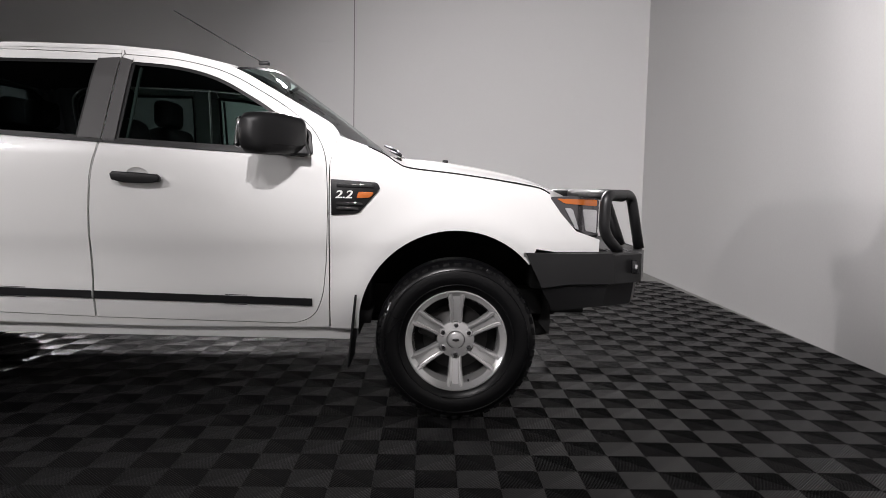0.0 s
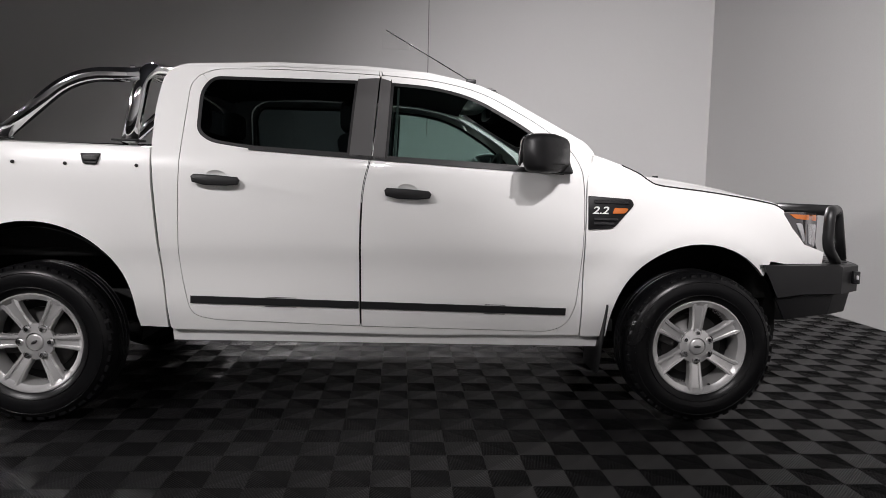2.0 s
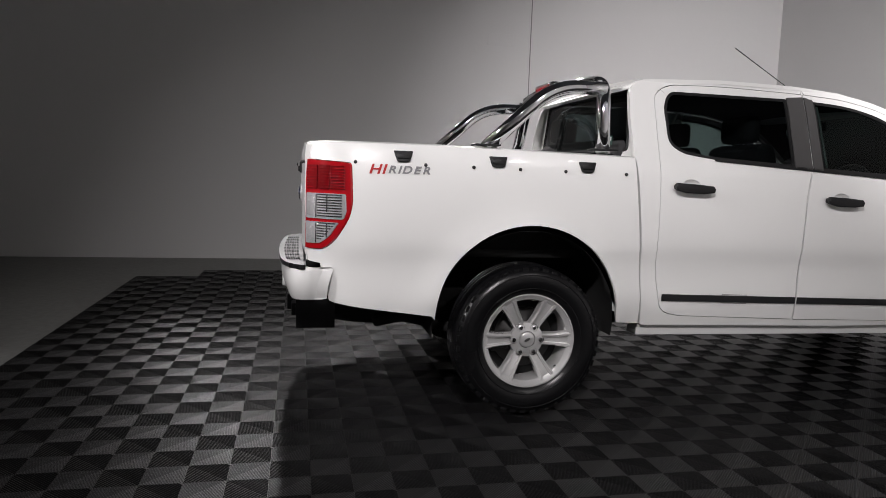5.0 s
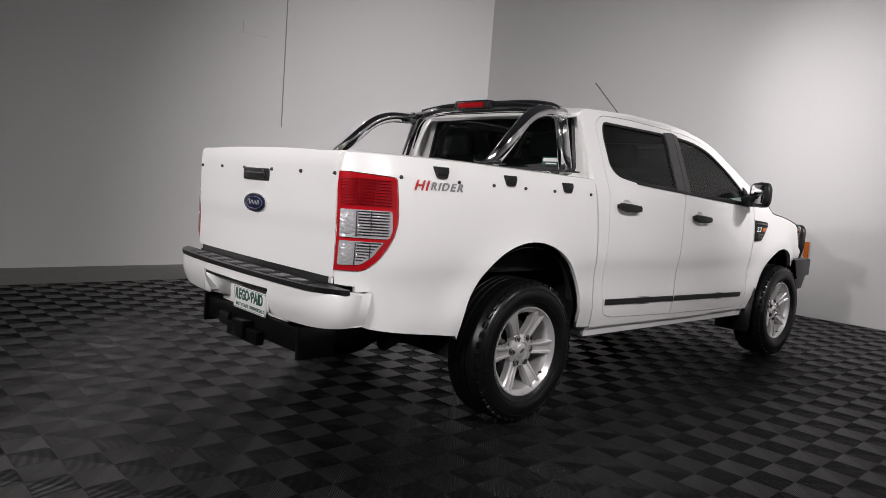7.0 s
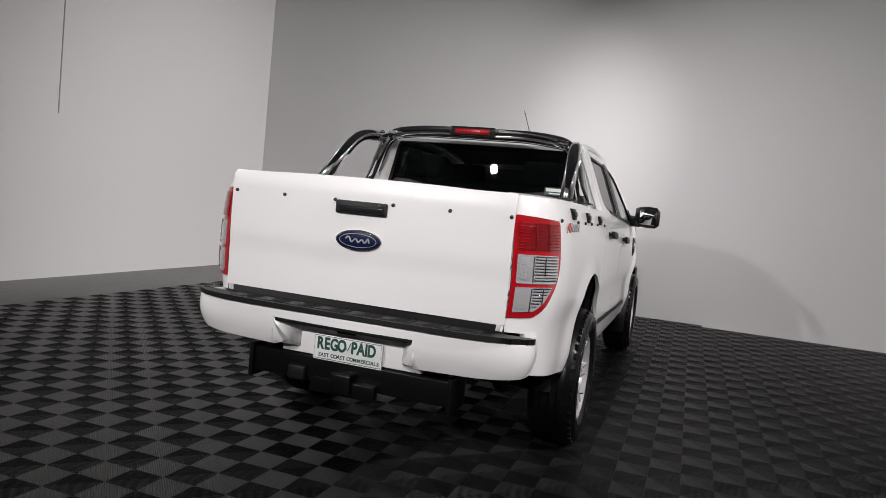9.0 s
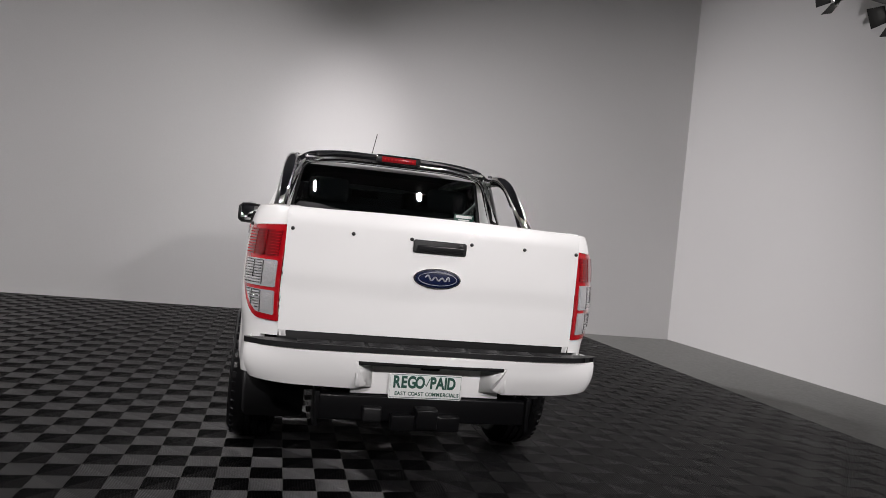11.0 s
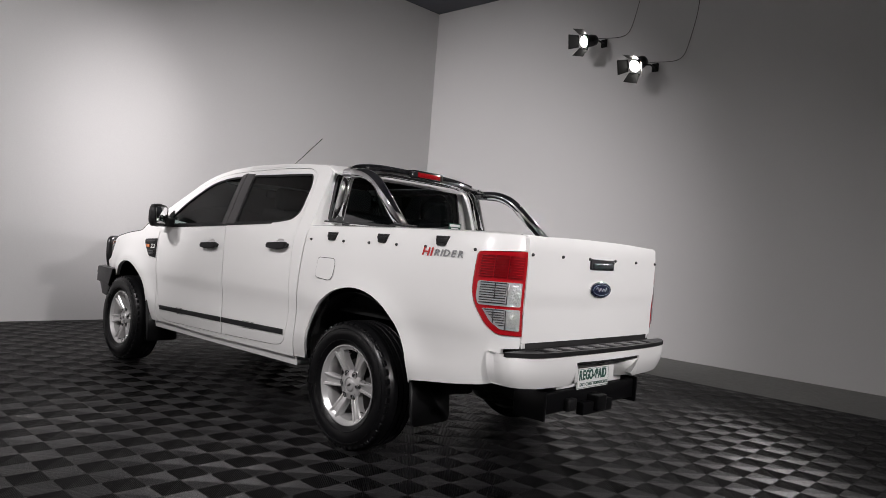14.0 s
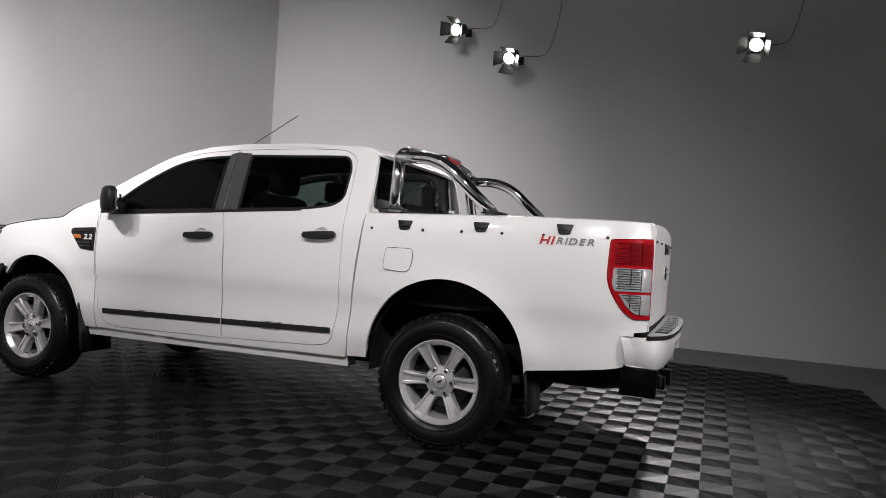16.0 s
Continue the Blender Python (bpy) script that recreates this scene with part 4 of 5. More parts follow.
# wheels
def build_wheel():
    """A wheel on its own axle, outer face towards -y."""
    w = new("wheel")
    prof = [(0.222, 0.085), (0.235, -0.098), (0.245, -0.112), (0.280, -0.128), (0.320, -0.131), (0.345, -0.122), (0.358, -0.110), (0.370, -0.094), (0.377, -0.070)]
    for a in (-0.068, -0.030, 0.010, 0.050):
        prof += [(TYRE_R, a), (TYRE_R + 0.001, a + 0.028), (TYRE_R - 0.007, a + 0.030), (TYRE_R - 0.007, a + 0.037)]
    prof += [(0.377, 0.090), (0.355, 0.112), (0.31, 0.128), (0.25, 0.110), (0.222, 0.085)]
    tyre = sharp(part("tyre", lathe(prof, 72), RUBBER, w, "black all-terrain tyre"), 30)
    for k in range(44):
        a = 2 * math.pi * k / 44
        lug = box((-0.016, -0.1128, 0.350), (0.016, -0.088, 0.3702), 0.002, 1)
        bmesh.ops.rotate(lug, verts=lug.verts[:], cent=(0, 0, 0), matrix=Matrix.Rotation(a, 3, "Y"))
        part("tread_lug", lug, RUBBER, tyre, smooth=False)
    for r in (0.268, 0.335):
        part("sidewall_ring", tube([(r * math.cos(t), -0.125 if r < 0.3 else -0.127, r * math.sin(t)) for t in np.linspace(0, 2 * math.pi, 65)[:-1]], 0.0025, 6, closed=True), RUBBER, tyre)
    rim = sharp(part("rim", lathe([(0.205, 0.09), (0.200, 0.02), (0.196, -0.04), (0.208, -0.085), (0.222, -0.097), (0.232, -0.108), (0.238, -0.108), (0.240, -0.098), (0.232, 0.09)], 64), ALLOY, w, "silver alloy rim"), 30)
    part("rim_well", lathe([(0.205, 0.088), (0.20, 0.02), (0.12, 0.03), (0.0, 0.03)], 40), DARK, w)
    disc = part("brake_disc", lathe([(0.0, -0.005), (0.085, -0.012), (0.09, 0.0), (0.155, 0.0), (0.155, 0.02), (0.0, 0.022)], 48), BRAKE, w, "cast iron brake disc")
    caliper = box((-0.05, -0.025, 0.085), (0.05, 0.03, 0.175), 0.014)
    bmesh.ops.rotate(caliper, verts=caliper.verts[:], cent=(0, 0, 0), matrix=Matrix.Rotation(radians(-68), 3, "Y"))
    part("brake_caliper", caliper, BRAKE, w)
    for k in range(6):
        rot = Matrix.Rotation(math.pi / 3 * k, 3, "Y")
        bm = bmesh.new()
        rows = []
        for r, h, d in ((0.045, 0.034, -0.060), (0.085, 0.029, -0.074), (0.14, 0.031, -0.087), (0.19, 0.037, -0.095), (0.224, 0.046, -0.099)):
            g = h * 0.50
            rows.append([bm.verts.new(p) for p in ((-h * 1.08, d + 0.045, r), (-h, d + 0.010, r), (-h * 0.78, d, r), (-g, d + 0.001, r), (-g * 0.82, d + 0.011, r), (g * 0.82, d + 0.011, r), (g, d + 0.001, r), (h * 0.78, d, r), (h, d + 0.010, r), (h * 1.08, d + 0.045, r))])
        for a, b in zip(rows, rows[1:]):
            for j in range(9):
                bm.faces.new((a[j], b[j], b[j + 1], a[j + 1]))
        bmesh.ops.recalc_face_normals(bm, faces=bm.faces[:])
        bmesh.ops.rotate(bm, verts=bm.verts[:], cent=(0, 0, 0), matrix=rot)
        sharp(part("spoke", bm, ALLOY, w, "silver alloy spoke"), 25)
        nut = lathe([(0.0, -0.086), (0.0095, -0.086), (0.0120, -0.081), (0.0125, -0.050)], 6)
        bmesh.ops.translate(nut, verts=nut.verts[:], vec=rot @ Vector((0, 0, 0.0695)))
        part("wheel_nut", nut, CHROME, w, "chrome wheel nut", smooth=False)
        cup = lathe([(0.0195, -0.0765), (0.0180, -0.062), (0.0, -0.060)], 16)
        bmesh.ops.translate(cup, verts=cup.verts[:], vec=rot @ Vector((0, 0, 0.0695)))
        part("nut_seat", cup, DARK, w)
    hub = lathe([(0.090, -0.058), (0.086, -0.070), (0.060, -0.075), (0.044, -0.078), (0.043, -0.074)], 40)
    sharp(part("hub", hub, ALLOY, w, "silver alloy hub"), 30)
    cap = part("centre_cap", lathe([(0.0, -0.0815), (0.030, -0.081), (0.0385, -0.078), (0.041, -0.070)], 32), ALLOY, w, "round silver centre cap")
    part("cap_mark", prism([(p[0], p[1]) for p in ellipse(0.017, 0.007, 20)], lambda u, v, d: (u, -0.0815 - d, v), 0.0015), BRAKE, cap)
    part("valve", tube([(0.06, -0.085, -0.19), (0.062, -0.105, -0.185)], 0.004, 8), BLACK, w)
    return w


wheel = build_wheel()
wheel.parent = truck
wheel.matrix_basis = pose(HUB_X, -0.785, HUB_Z, 0, 0, 0)
for x, s in ((-HUB_X, -1), (HUB_X, 1), (-HUB_X, 1)):
    copy_thing(wheel, pose(x, s * 0.785, HUB_Z, 0, 20 if x > 0 else -30, 0 if s < 0 else 180))

# mirrors
for s in (-1, 1):
    bm = bmesh.new()
    rows = []
    for k, (y, hx, hz, cz) in enumerate(((0.885, 0.040, 0.062, 1.330), (0.92, 0.070, 0.084, 1.322), (1.00, 0.078, 0.094, 1.320), (1.07, 0.068, 0.088, 1.318), (1.100, 0.035, 0.060, 1.316))):
        ring = []
        for j in range(20):
            a = 2 * math.pi * j / 20
            c, d = math.cos(a), math.sin(a)
            ring.append(bm.verts.new((0.845 - 0.85 * (y - 0.92) + (hx * math.copysign(abs(c) ** 0.6, c)) * (1.0 if c > 0 else 0.85), s * y, cz + hz * math.copysign(abs(d) ** 0.6, d))))
        rows.append(ring)
    for a, b in zip(rows, rows[1:]):
        for j in range(20):
            bm.faces.new((a[j], a[(j + 1) % 20], b[(j + 1) % 20], b[j]))
    bm.faces.new(rows[0])
    bm.faces.new(rows[-1])
    bmesh.ops.recalc_face_normals(bm, faces=bm.faces[:])
    mirror = part("door_mirror", bm, BLACK, truck, "black plastic door mirror")
    part("mirror_arm", prism(rounded([(0.79, 1.235, 0.01), (0.935, 1.228, 0.02), (0.90, 1.33, 0.02), (0.80, 1.30, 0.02)]), lambda u, v, w, s=s: (u, s * (half_width(u, v) + w), v), 0.075, 0.01), BLACK, mirror)
    part("mirror_sail", prism(rounded([(0.80, 1.245, 0.005), (0.94, 1.24, 0.01), (0.925, 1.345, 0.02), (0.88, 1.375, 0.01)]), lay(s, 0.001), 0.008, 0.003), BLACK, mirror)
    part("mirror_glass", prism(rounded([(0.93, 1.255, 0.02), (1.075, 1.255, 0.02), (1.075, 1.388, 0.02), (0.93, 1.388, 0.02)]), lambda y, z, w, s=s: (0.845 - 0.85 * (y - 0.92) - 0.064 + w + 0.10 * (z - 1.388), s * y, z), 0.006), CHROME, mirror, "mirror glass")
    part("mirror_seam", tube([(0.781 + 0.080 * math.cos(a) * (1 if math.cos(a) > 0 else 0.85) - 0.07 * math.sin(a), s * (0.995 + 0.09 * math.sin(a)), 1.272) for a in np.linspace(0, 6.283, 30)[:-1]], 0.002, 6, closed=True), DARK, mirror)

# headlamps and grille
for s in (-1, 1):
    loop = rounded([(2.043, 1.062, 0.015), (2.16, 1.068, 0.05), (2.315, 1.055, 0.02), (2.31, 0.865, 0.04), (2.19, 0.900, 0.05), (2.11, 0.975, 0.03)], 0.03)
    hw = lambda x, z, s=s: (x, s * (half_width(x, z) - 0.10 * ease((x - 2.10) / 0.22) ** 1.5), z)
    lampy = part("headlamp", sheet(loop, hw, (0.4, s * 0.9, 0), step=0.03, rim=0.03, lift=0.002), SMOKE, truck, "clear headlamp with orange top strip")
    for name, q, mat in (("indicator", [(2.075, 1.055), (2.30, 1.050), (2.30, 1.018), (2.115, 1.032)], AMBER), ("reflector", [(2.215, 1.005), (2.30, 1.000), (2.30, 0.885), (2.235, 0.90)], CLEARLENS),
                         ("reflector", [(2.115, 1.012), (2.155, 1.008), (2.195, 0.905), (2.175, 0.912)], CLEARLENS)):
        part(name, sheet(rounded([(*p, 0.01) for p in q], 0.03), hw, (0.4, s * 0.9, 0), step=0.03, rim=0.004, lift=0.007), mat, lampy)
grille = part("grille", box((2.20, -0.60, 0.80), (2.27, 0.60, 1.01), 0.02), BLACK, truck, "black grille with three bars")
for z in (0.85, 0.90, 0.95):
    part("grille_bar", box((2.262, -0.56, z - 0.012), (2.285, 0.56, z + 0.012), 0.005), CHROME, grille)
part("front_panel", box((1.98, -0.68, 0.60), (2.24, 0.68, 1.0), 0.03), DARK, truck)

# bull bar
bull = thing("bull_bar", "black powder-coated steel bull bar on the truck's front", "bull bar")
plan = [(1.93, 0.865), (2.06, 0.87), (2.36, 0.835), (2.52, 0.72), (2.60, 0.50), (2.62, 0.0)]
full = plan + [(x, -y) for x, y in plan[-2::-1]]


def wing_band(levels):
    bm = bmesh.new()
    rows = [[bm.verts.new((x + ((0.80 - z) * 0.55 if x < 2.1 else 0) - d * (1 if x > 2.3 else 0.1) + lean * ease((x - 1.9) / 0.1) , y * (1 - e), z - (0.02 if x < 2.0 and z < 0.7 else 0))) for x, y in full] for z, d, e, lean in levels]
    for a, b in zip(rows, rows[1:]):
        for k in range(len(full) - 1):
            bm.faces.new((a[k], a[k + 1], b[k + 1], b[k]))
    bmesh.ops.recalc_face_normals(bm, faces=bm.faces[:])
    bmesh.ops.solidify(bm, geom=bm.faces[:], thickness=0.012)
    return bm


sharp(part("bumper_shell", wing_band([(0.800, 0.02, 0.0, 0), (0.790, 0.0, 0.0, 0), (0.655, 0.0, 0.0, 0.0), (0.648, 0.03, 0.02, 0.0), (0.54, 0.08, 0.05, 0.04)]), STEEL, bull, "folded black steel bumper shell"), 20)
deck = bmesh.new()
vs = [deck.verts.new((x - 0.01, y * 0.985, 0.797)) for x, y in full] + [deck.verts.new((2.05, -0.5, 0.797)), deck.verts.new((2.05, 0.5, 0.797))]
deck.faces.new(vs)
part("deck_plate", deck, STEEL, bull, smooth=False)
for s in (-1, 1):
    for k in range(4):
        part("deck_slot", box((2.33 + k * 0.045, s * 0.62 - 0.05, 0.797), (2.355 + k * 0.045, s * 0.62 + 0.05, 0.801)), DARK, bull, smooth=False)
    loop = bend([(2.41, s * 0.70, 0.80), (2.320, s * 0.755, 0.89), (2.325, s * 0.755, 1.075), (2.515, s * 0.52, 1.075), (2.575, s * 0.49, 0.80)], 0.055, 7)
    part("side_hoop", tube(loop, 0.027, 16), STEEL, bull, "black steel tube hoop")
    part("side_marker", box((2.455, s * 0.775 - 0.012, 0.70), (2.49, s * 0.775 + 0.012, 0.765), 0.004), GLOSSBLACK, bull)
    part("marker_lens", box((2.468, s * 0.788 - 0.006, 0.722), (2.480, s * 0.788 + 0.006, 0.745), 0.003), CLEARLENS, bull, "small side marker lens")
    part("winch_mount", box((2.10, s * 0.45 - 0.03, 0.45), (2.30, s * 0.45 + 0.03, 0.62), 0.01), STEEL, bull)
part("cross_tube", tube([(2.44, -0.62, 1.072), (2.44, 0.62, 1.072)], 0.030, 16), STEEL, bull, "black steel cross tube")
for s in (-1, 1):
    part("upright", tube([(2.44, s * 0.30, 1.05), (2.53, s * 0.30, 0.80)], 0.028, 14), STEEL, bull)

# aerial
part("aerial_base", box((0.49, -0.02, 1.775), (0.55, 0.02, 1.80), 0.008), BLACK, truck)
part("aerial", tube([(0.515, 0.0, 1.79), (0.01, 0.0, 2.072)], 0.0032, 8), BLACK, truck, "thin black whip aerial")

# chassis and running gear
for s in (-1, 1):
    part("chassis_rail", box((-2.65, s * 0.42 - 0.05, 0.44), (2.15, s * 0.42 + 0.05, 0.58), 0.01), DARK, truck)
    part("leaf_spring", tube(smooth_line([(-2.30, s * 0.58, 0.47), (-1.61, s * 0.58, 0.34), (-1.0, s * 0.58, 0.46)], 6), 0.03, 6), DARK, truck)
    part("shock_absorber", tube([(-1.72, s * 0.50, 0.33), (-1.55, s * 0.48, 0.72)], 0.03, 10), DARK, truck)
part("rear_axle", lathe([(0.04, -0.72), (0.04, -0.16), (0.13, -0.12), (0.14, 0.0), (0.13, 0.12), (0.04, 0.16), (0.04, 0.72)], 20), DARK, truck).location = (-1.61, 0.05, 0.383)
part("front_axle", lathe([(0.03, -0.7), (0.03, -0.2), (0.09, -0.15), (0.09, 0.15), (0.03, 0.2), (0.03, 0.7)], 16), DARK, truck).location = (1.61, 0, 0.383)
part("fuel_tank", box((-0.95, -0.02, 0.34), (0.15, 0.38, 0.50), 0.05), DARK, truck)
part("gearbox", box((0.3, -0.2, 0.33), (1.3, 0.2, 0.55), 0.06), DARK, truck)
part("sump_guard", box((1.3, -0.35, 0.29), (2.15, 0.35, 0.42), 0.05), DARK, truck)
part("exhaust", tube(bend([(0.8, -0.30, 0.36), (-1.2, -0.30, 0.38), (-1.6, -0.35, 0.60), (-2.0, -0.45, 0.47), (-2.35, -0.62, 0.44)], 0.15), 0.035, 12), DARK, truck)
spare = lathe([(0.0, 0.10), (0.20, 0.10), (0.33, 0.11), (0.37, 0.06), (0.37, -0.06), (0.33, -0.11), (0.2, -0.10), (0.0, -0.05)], 36, "z")
part("spare_wheel", spare, RUBBER, truck, "spare wheel slung under the bed").location = (-2.28, 0.0, 0.47)
part("floor_pan", box((-1.05, -0.77, 0.44), (1.2, 0.77, 0.50)), DARK, truck)
part("bed_floor", box((-2.69, -0.70, 0.78), (-1.10, 0.70, 0.82)), DARK, truck)
part("bed_front", box((-1.13, -0.76, 0.78), (-1.10, 0.76, 1.31), 0.005), PAINT, truck)
for s in (-1, 1):
    part("bed_liner", box((-2.66, s * 0.68 - 0.01, 0.80), (-1.12, s * 0.68 + 0.01, 1.335)), DARK, truck)
part("firewall", box((1.14, -0.74, 0.46), (1.19, 0.74, 1.23)), DARK, truck)

# cabin
part("dashboard", box((0.72, -0.70, 0.92), (1.20, 0.70, 1.235), 0.08, 4), SEAT, truck, "dark grey dashboard")
part("steering_wheel", tube([(0.60 + 0.08 * math.sin(a) * 0.6, -0.37 + 0.185 * math.cos(a), 1.16 + 0.185 * math.sin(a) * 0.93) for a in np.linspace(0, 6.283, 40)[:-1]], 0.016, 10, closed=True), BLACK, truck, "black steering wheel")
part("steering_column", tube([(0.60, -0.37, 1.16), (0.85, -0.37, 1.08)], 0.05, 10), BLACK, truck)
part("interior_mirror", box((0.60, -0.14, 1.56), (0.63, 0.11, 1.625), 0.012), BLACK, truck, "black interior mirror")
part("mirror_stem", tube([(0.63, -0.01, 1.60), (0.72, -0.01, 1.655)], 0.01, 8), BLACK, truck)
part("headlining", sheet(rounded([(-1.02, -0.62), (0.50, -0.62), (0.50, 0.62), (-1.02, 0.62)]), lambda x, y: (x, y, roof_place(x, y)[2] - 0.035), (0, 0, -1), step=0.15, rim=0), SEAT, truck)


def build_seat(x, y, wide):
    part("seat_base", box((x - 0.28, y - wide, 0.72), (x + 0.26, y + wide, 0.92), 0.06, 3), SEAT, truck, "dark fabric seat")
    back_rest = box((-0.07, -wide, 0.0), (0.07, wide, 0.60), 0.06, 3)
    bmesh.ops.rotate(back_rest, verts=back_rest.verts[:], cent=(0, 0, 0), matrix=Matrix.Rotation(radians(-16), 3, "Y"))
    bmesh.ops.translate(back_rest, verts=back_rest.verts[:], vec=(x - 0.22, y, 0.85))
    return part("seat_back", back_rest, SEAT, truck, "dark fabric seat back")


def build_headrest(x, y):
    rest = part("headrest", box((x - 0.055, y - 0.14, 1.435), (x + 0.05, y + 0.14, 1.60), 0.05, 4), SEAT, truck, "dark fabric headrest")
    for d in (-0.06, 0.06):
        part("headrest_post", tube([(x, y + d, 1.36), (x, y + d, 1.45)], 0.007, 8), CHROME, rest)


for y in (-0.37, 0.37):
    build_seat(0.22, y, 0.25)
    build_headrest(-0.16, y)
build_seat(-0.62, 0.0, 0.64)
for y in (-0.42, 0.42):
    build_headrest(-0.97, y)


# ---- studio spotlights ----
def build_spotlight(place, target, category_label):
    lampo = thing("spotlight", category_label, "spotlight", place, "wall spotlights")
    turn = look((0, 0, 0), Vector(target) - Vector(place)).to_3x3()
    def put(name, bm, mat, label="", parent=None, smooth=True):
        for v in bm.verts:
            v.co = turn @ v.co
        return part(name, bm, mat, parent or lampo, label, smooth)
    can = lathe([(0.0, 0.20), (0.05, 0.20), (0.075, 0.17), (0.085, 0.10), (0.085, 0.0), (0.095, -0.02), (0.095, -0.05), (0.083, -0.05), (0.078, -0.02)], 28, "z")
    can = sharp(put("can", can, BLACK, "black metal lamp housing"), 40)
    put("lens", lathe([(0.0, -0.020), (0.05, -0.023), (0.078, -0.018)], 24, "z"), GLOW, "glowing lamp lens")
    for k in range(4):
        leaf = prism([(-0.085, 0.0), (0.085, 0.0), (0.105, 0.15), (-0.105, 0.15)], lambda u, v, w: (u, 0.095 + v * 0.62, -0.05 - v * 0.78 + w), 0.003)
        bmesh.ops.rotate(leaf, verts=leaf.verts[:], cent=(0, 0, 0), matrix=Matrix.Rotation(math.pi / 2 * k + 0.25, 3, "Z"))
        put("barn_door", leaf, BLACK, "black barn door flap", smooth=False)
    # local frame: v runs to the wall behind the lamp
    back = place[0] < -8
    out = 1 if place[1] < 0 else -1
    gap = abs(place[0] - X0) if back else 5.5 - abs(place[1])
    fix = pose(0, 0, 0, 0, 0, 90) if back else pose(0, 0, 0, 0, 0, 180 if out > 0 else 0)

    def mount(name, bm, label=""):
        bmesh.ops.transform(bm, matrix=fix, verts=bm.verts[:])
        return part(name, bm, BLACK, lampo, label)
    mount("bracket", tube(bend([(0.10, 0, 0), (0.10, gap * 0.3, 0.03), (0.0, gap * 0.62, 0.10), (0.0, gap, 0.10)], 0.05), 0.012, 8), "black steel bracket")
    mount("wall_plate", box((-0.05, gap - 0.012, 0.04), (0.05, gap, 0.16), 0.003))
    wy = gap - 0.012
    lead = smooth_line([(0, 0.04, 0.05), (0.12, wy * 0.7, 0.12), (0.30, wy, 0.16), (0.42, wy, 0.24), (0.50, wy, 0.5), (0.56, wy, 0.8), (0.58, wy, 1.1)], 6)
    mount("power_lead", tube(lead, 0.0042, 6), "thin black power lead")
    return lampo


for k, (place, aim) in enumerate(zip(LAMPS_RIGHT + LAMPS_LEFT + LAMPS_BACK, AIM_RIGHT + AIM_LEFT + AIM_BACK)):
    build_spotlight(place, aim, "black studio spotlight with barn doors, switched on")
    d = (Vector(aim) - Vector(place)).normalized()
    spot(Vector(place) + d * 0.10, aim, *((POWER[k], (58, 80, 66)[k % 3]) if k < 6 else (POWER_BACK, 42)))

# wall details
slab("wall_joint", (0.45, Y1 - 0.006, 1.86), (0.462, Y1, TOP), LINE, "thin vertical panel joint in the wall", "wall joint")
socket = tagged(part("wall_hatch", box((-0.17, Y1 - 0.008, 3.02), (0.20, Y1, 3.18), 0.002), WALL, smooth=False), "small off-white cover plate high on the wall", "cover plate")

strip_y, strip_z = -0.09, 0.78
tagged(part("reflector_strip", box((front_x(strip_y) - 0.012, strip_y - 0.028, strip_z - 0.095), (front_x(strip_y) - 0.001, strip_y + 0.028, strip_z + 0.095), 0.003), AMBER), "small upright orange strip fixed to the wall", "wall strip")

# ---- floor tiles ----
TS, TX, TY = 0.1585, -1.418, -1.463
RIB, RIB_H = 0.0132, 0.0045


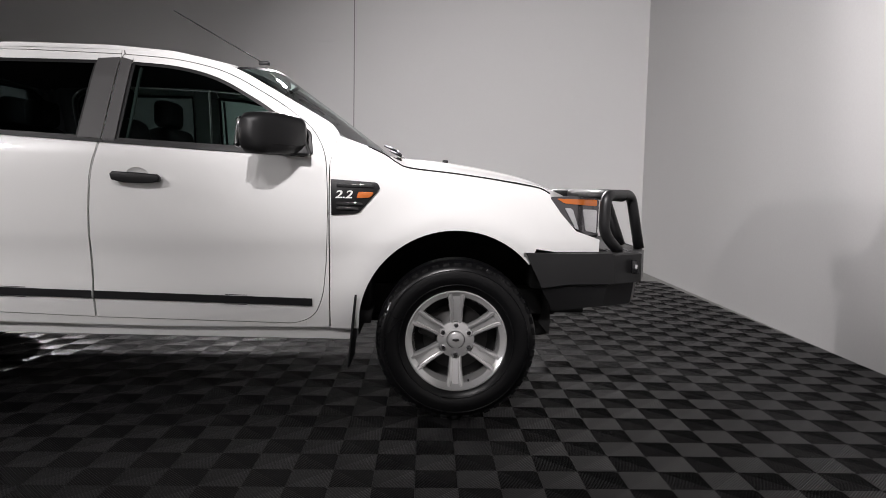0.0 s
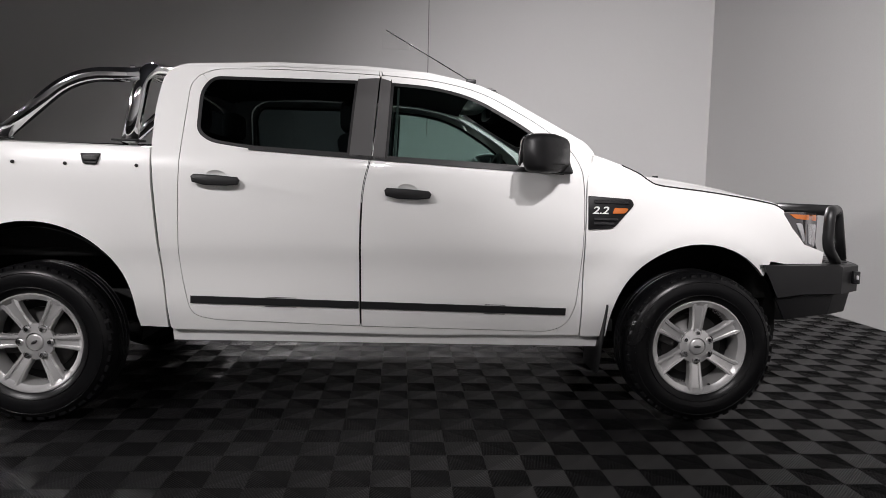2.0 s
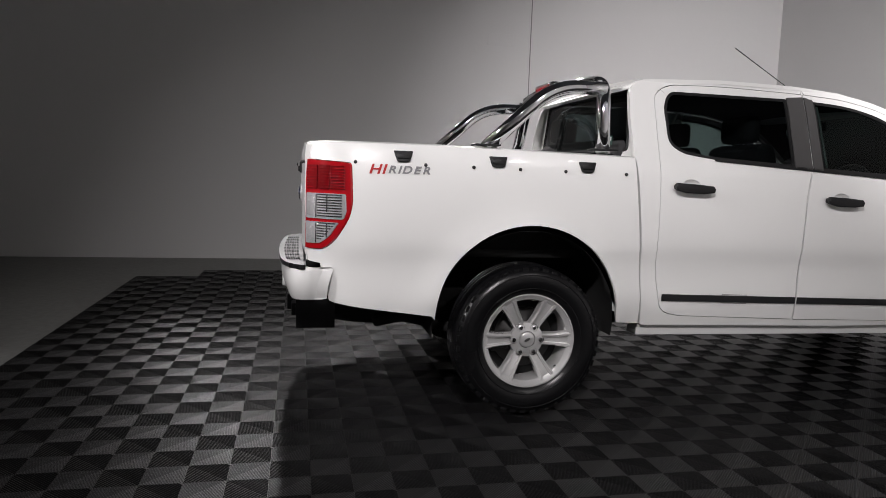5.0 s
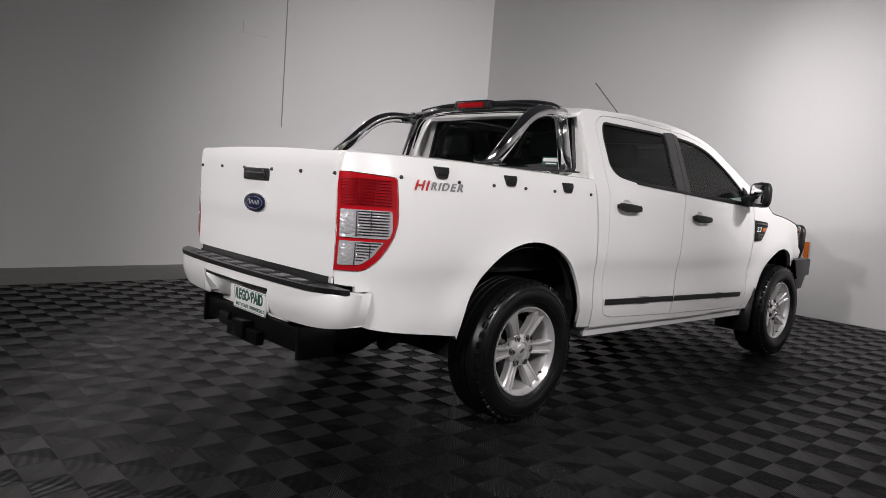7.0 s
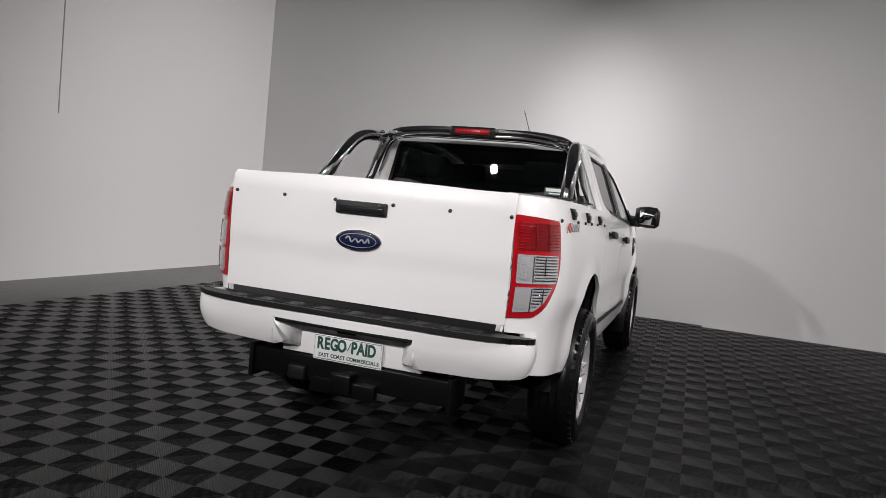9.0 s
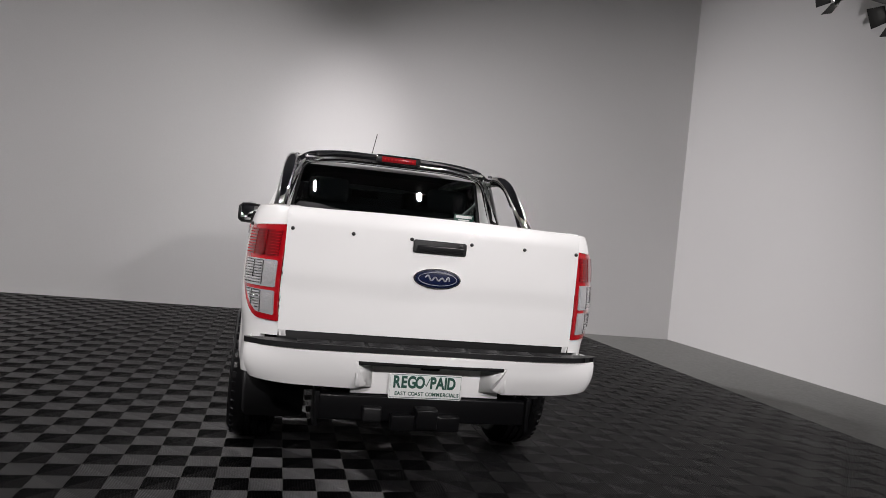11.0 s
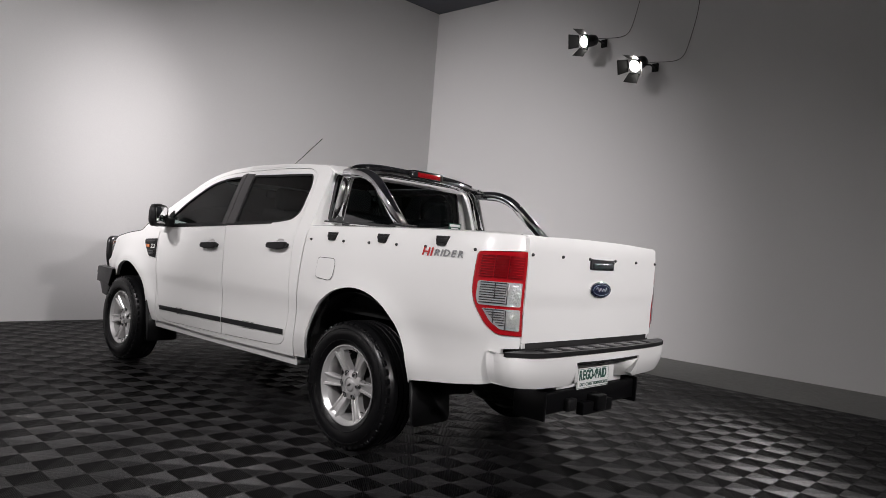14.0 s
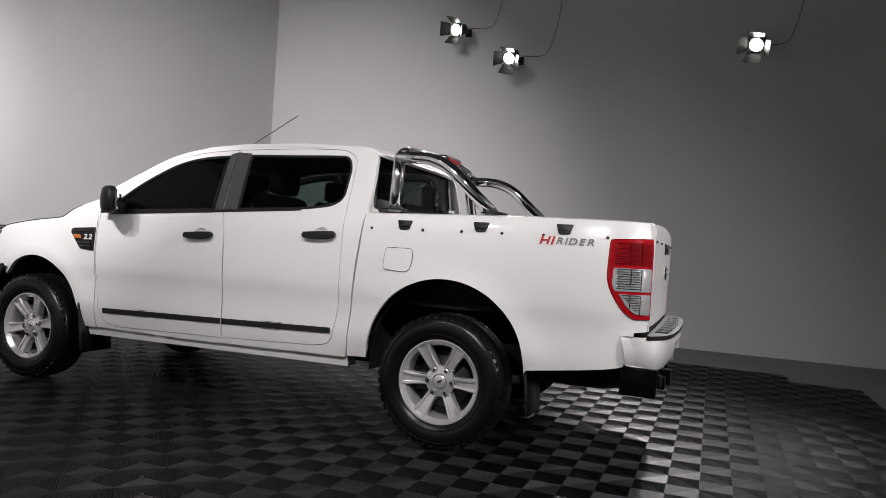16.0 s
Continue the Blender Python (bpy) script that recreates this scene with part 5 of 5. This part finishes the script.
def tile_arrays(way):
    """Vertices and faces of one square: a thin base with slanting ribs, in the way 1 or -1."""
    h, vs, fs = TS / 2 - 0.0006, [], []
    vs += [(-h, -h, -0.008), (h, -h, -0.008), (h, h, -0.008), (-h, h, -0.008)]
    fs.append((0, 1, 2, 3))
    d = -2 * h + RIB / 2
    while d < 2 * h:
        ends = []
        for off in (d - 0.0062, d - 0.0050, d - 0.0022, d + 0.0022, d + 0.0050, d + 0.0062):
            # the line v = way * u + off cut to the square
            lo, hi = (max(-h, -h - off), min(h, h - off))
            if hi <= lo:
                ends = []
                break
            ends.append(((lo, lo + off), (hi, hi + off)))
        if ends:
            n = len(vs)
            for z, ((a, b), (c, e)) in zip((0.0, 0.62, 1.0, 1.0, 0.62, 0.0), ends):
                vs += [(way * a, b, -0.008 + RIB_H * z), (way * c, e, -0.008 + RIB_H * z)]
            quads = [(n + k, n + k + 1, n + k + 3, n + k + 2) for k in (0, 2, 4, 6, 8)]
            fs += quads if way < 0 else [q[::-1] for q in quads]
        d += RIB
    return vs, fs


tile_floor = thing("tile_floor", "black interlocking ribbed plastic floor tiles in a checkerboard", "floor tiles", kind="structure")
SHAPES = []
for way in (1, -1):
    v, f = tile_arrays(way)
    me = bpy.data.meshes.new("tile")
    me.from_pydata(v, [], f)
    # the painted sheen or shade goes with the way the ribs run
    me.materials.append(TILE_LIT if way > 0 else TILE_SHADED)
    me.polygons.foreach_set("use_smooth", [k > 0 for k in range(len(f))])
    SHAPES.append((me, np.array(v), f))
allv, allf, tone, count, near = [], [], [], 0, 0
I0, I1 = int((-4.45 - TX) / TS) - 1, int((X1 - TX) / TS)
J0, J1 = int((-3.87 - TY) / TS) - 1, int((4.24 - TY) / TS)
for i in range(I0, I1 + 1):
    for j in range(J0, J1 + 1):
        x, y = TX + (i + 0.5) * TS, TY + (j + 0.5) * TS
        if x + TS / 2 > front_x(y - TS / 2) or x < -4.45 or y > 4.24 or y < -3.87 or (x < -3.76 and (y < -3.33 or y > 3.75)):
            continue
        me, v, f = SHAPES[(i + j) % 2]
        if near < 300 and -3.6 < x < 1.6 and -2.2 < y < -1.05:
            ob = new("tile", me)
            ob.parent = tile_floor
            ob.location = (x, y, 0.008 - RIB_H)
            near += 1
        else:
            allv.append(v + (x, y, 0.008 - RIB_H))
            allf += [tuple(q + count for q in face) for face in f]
            count += len(v)
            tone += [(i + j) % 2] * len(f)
me = bpy.data.meshes.new("tiles")
me.from_pydata(np.concatenate(allv).tolist(), [], allf)
me.materials.append(TILE_LIT)
me.materials.append(TILE_SHADED)
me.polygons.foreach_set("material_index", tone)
me.polygons.foreach_set("use_smooth", [len(q) == 4 and q[1] == q[0] + 1 and q[2] != q[0] + 2 for q in allf])
rest = new("tiles", me)
rest.parent = tile_floor
tagged(rest, kind="stuff")
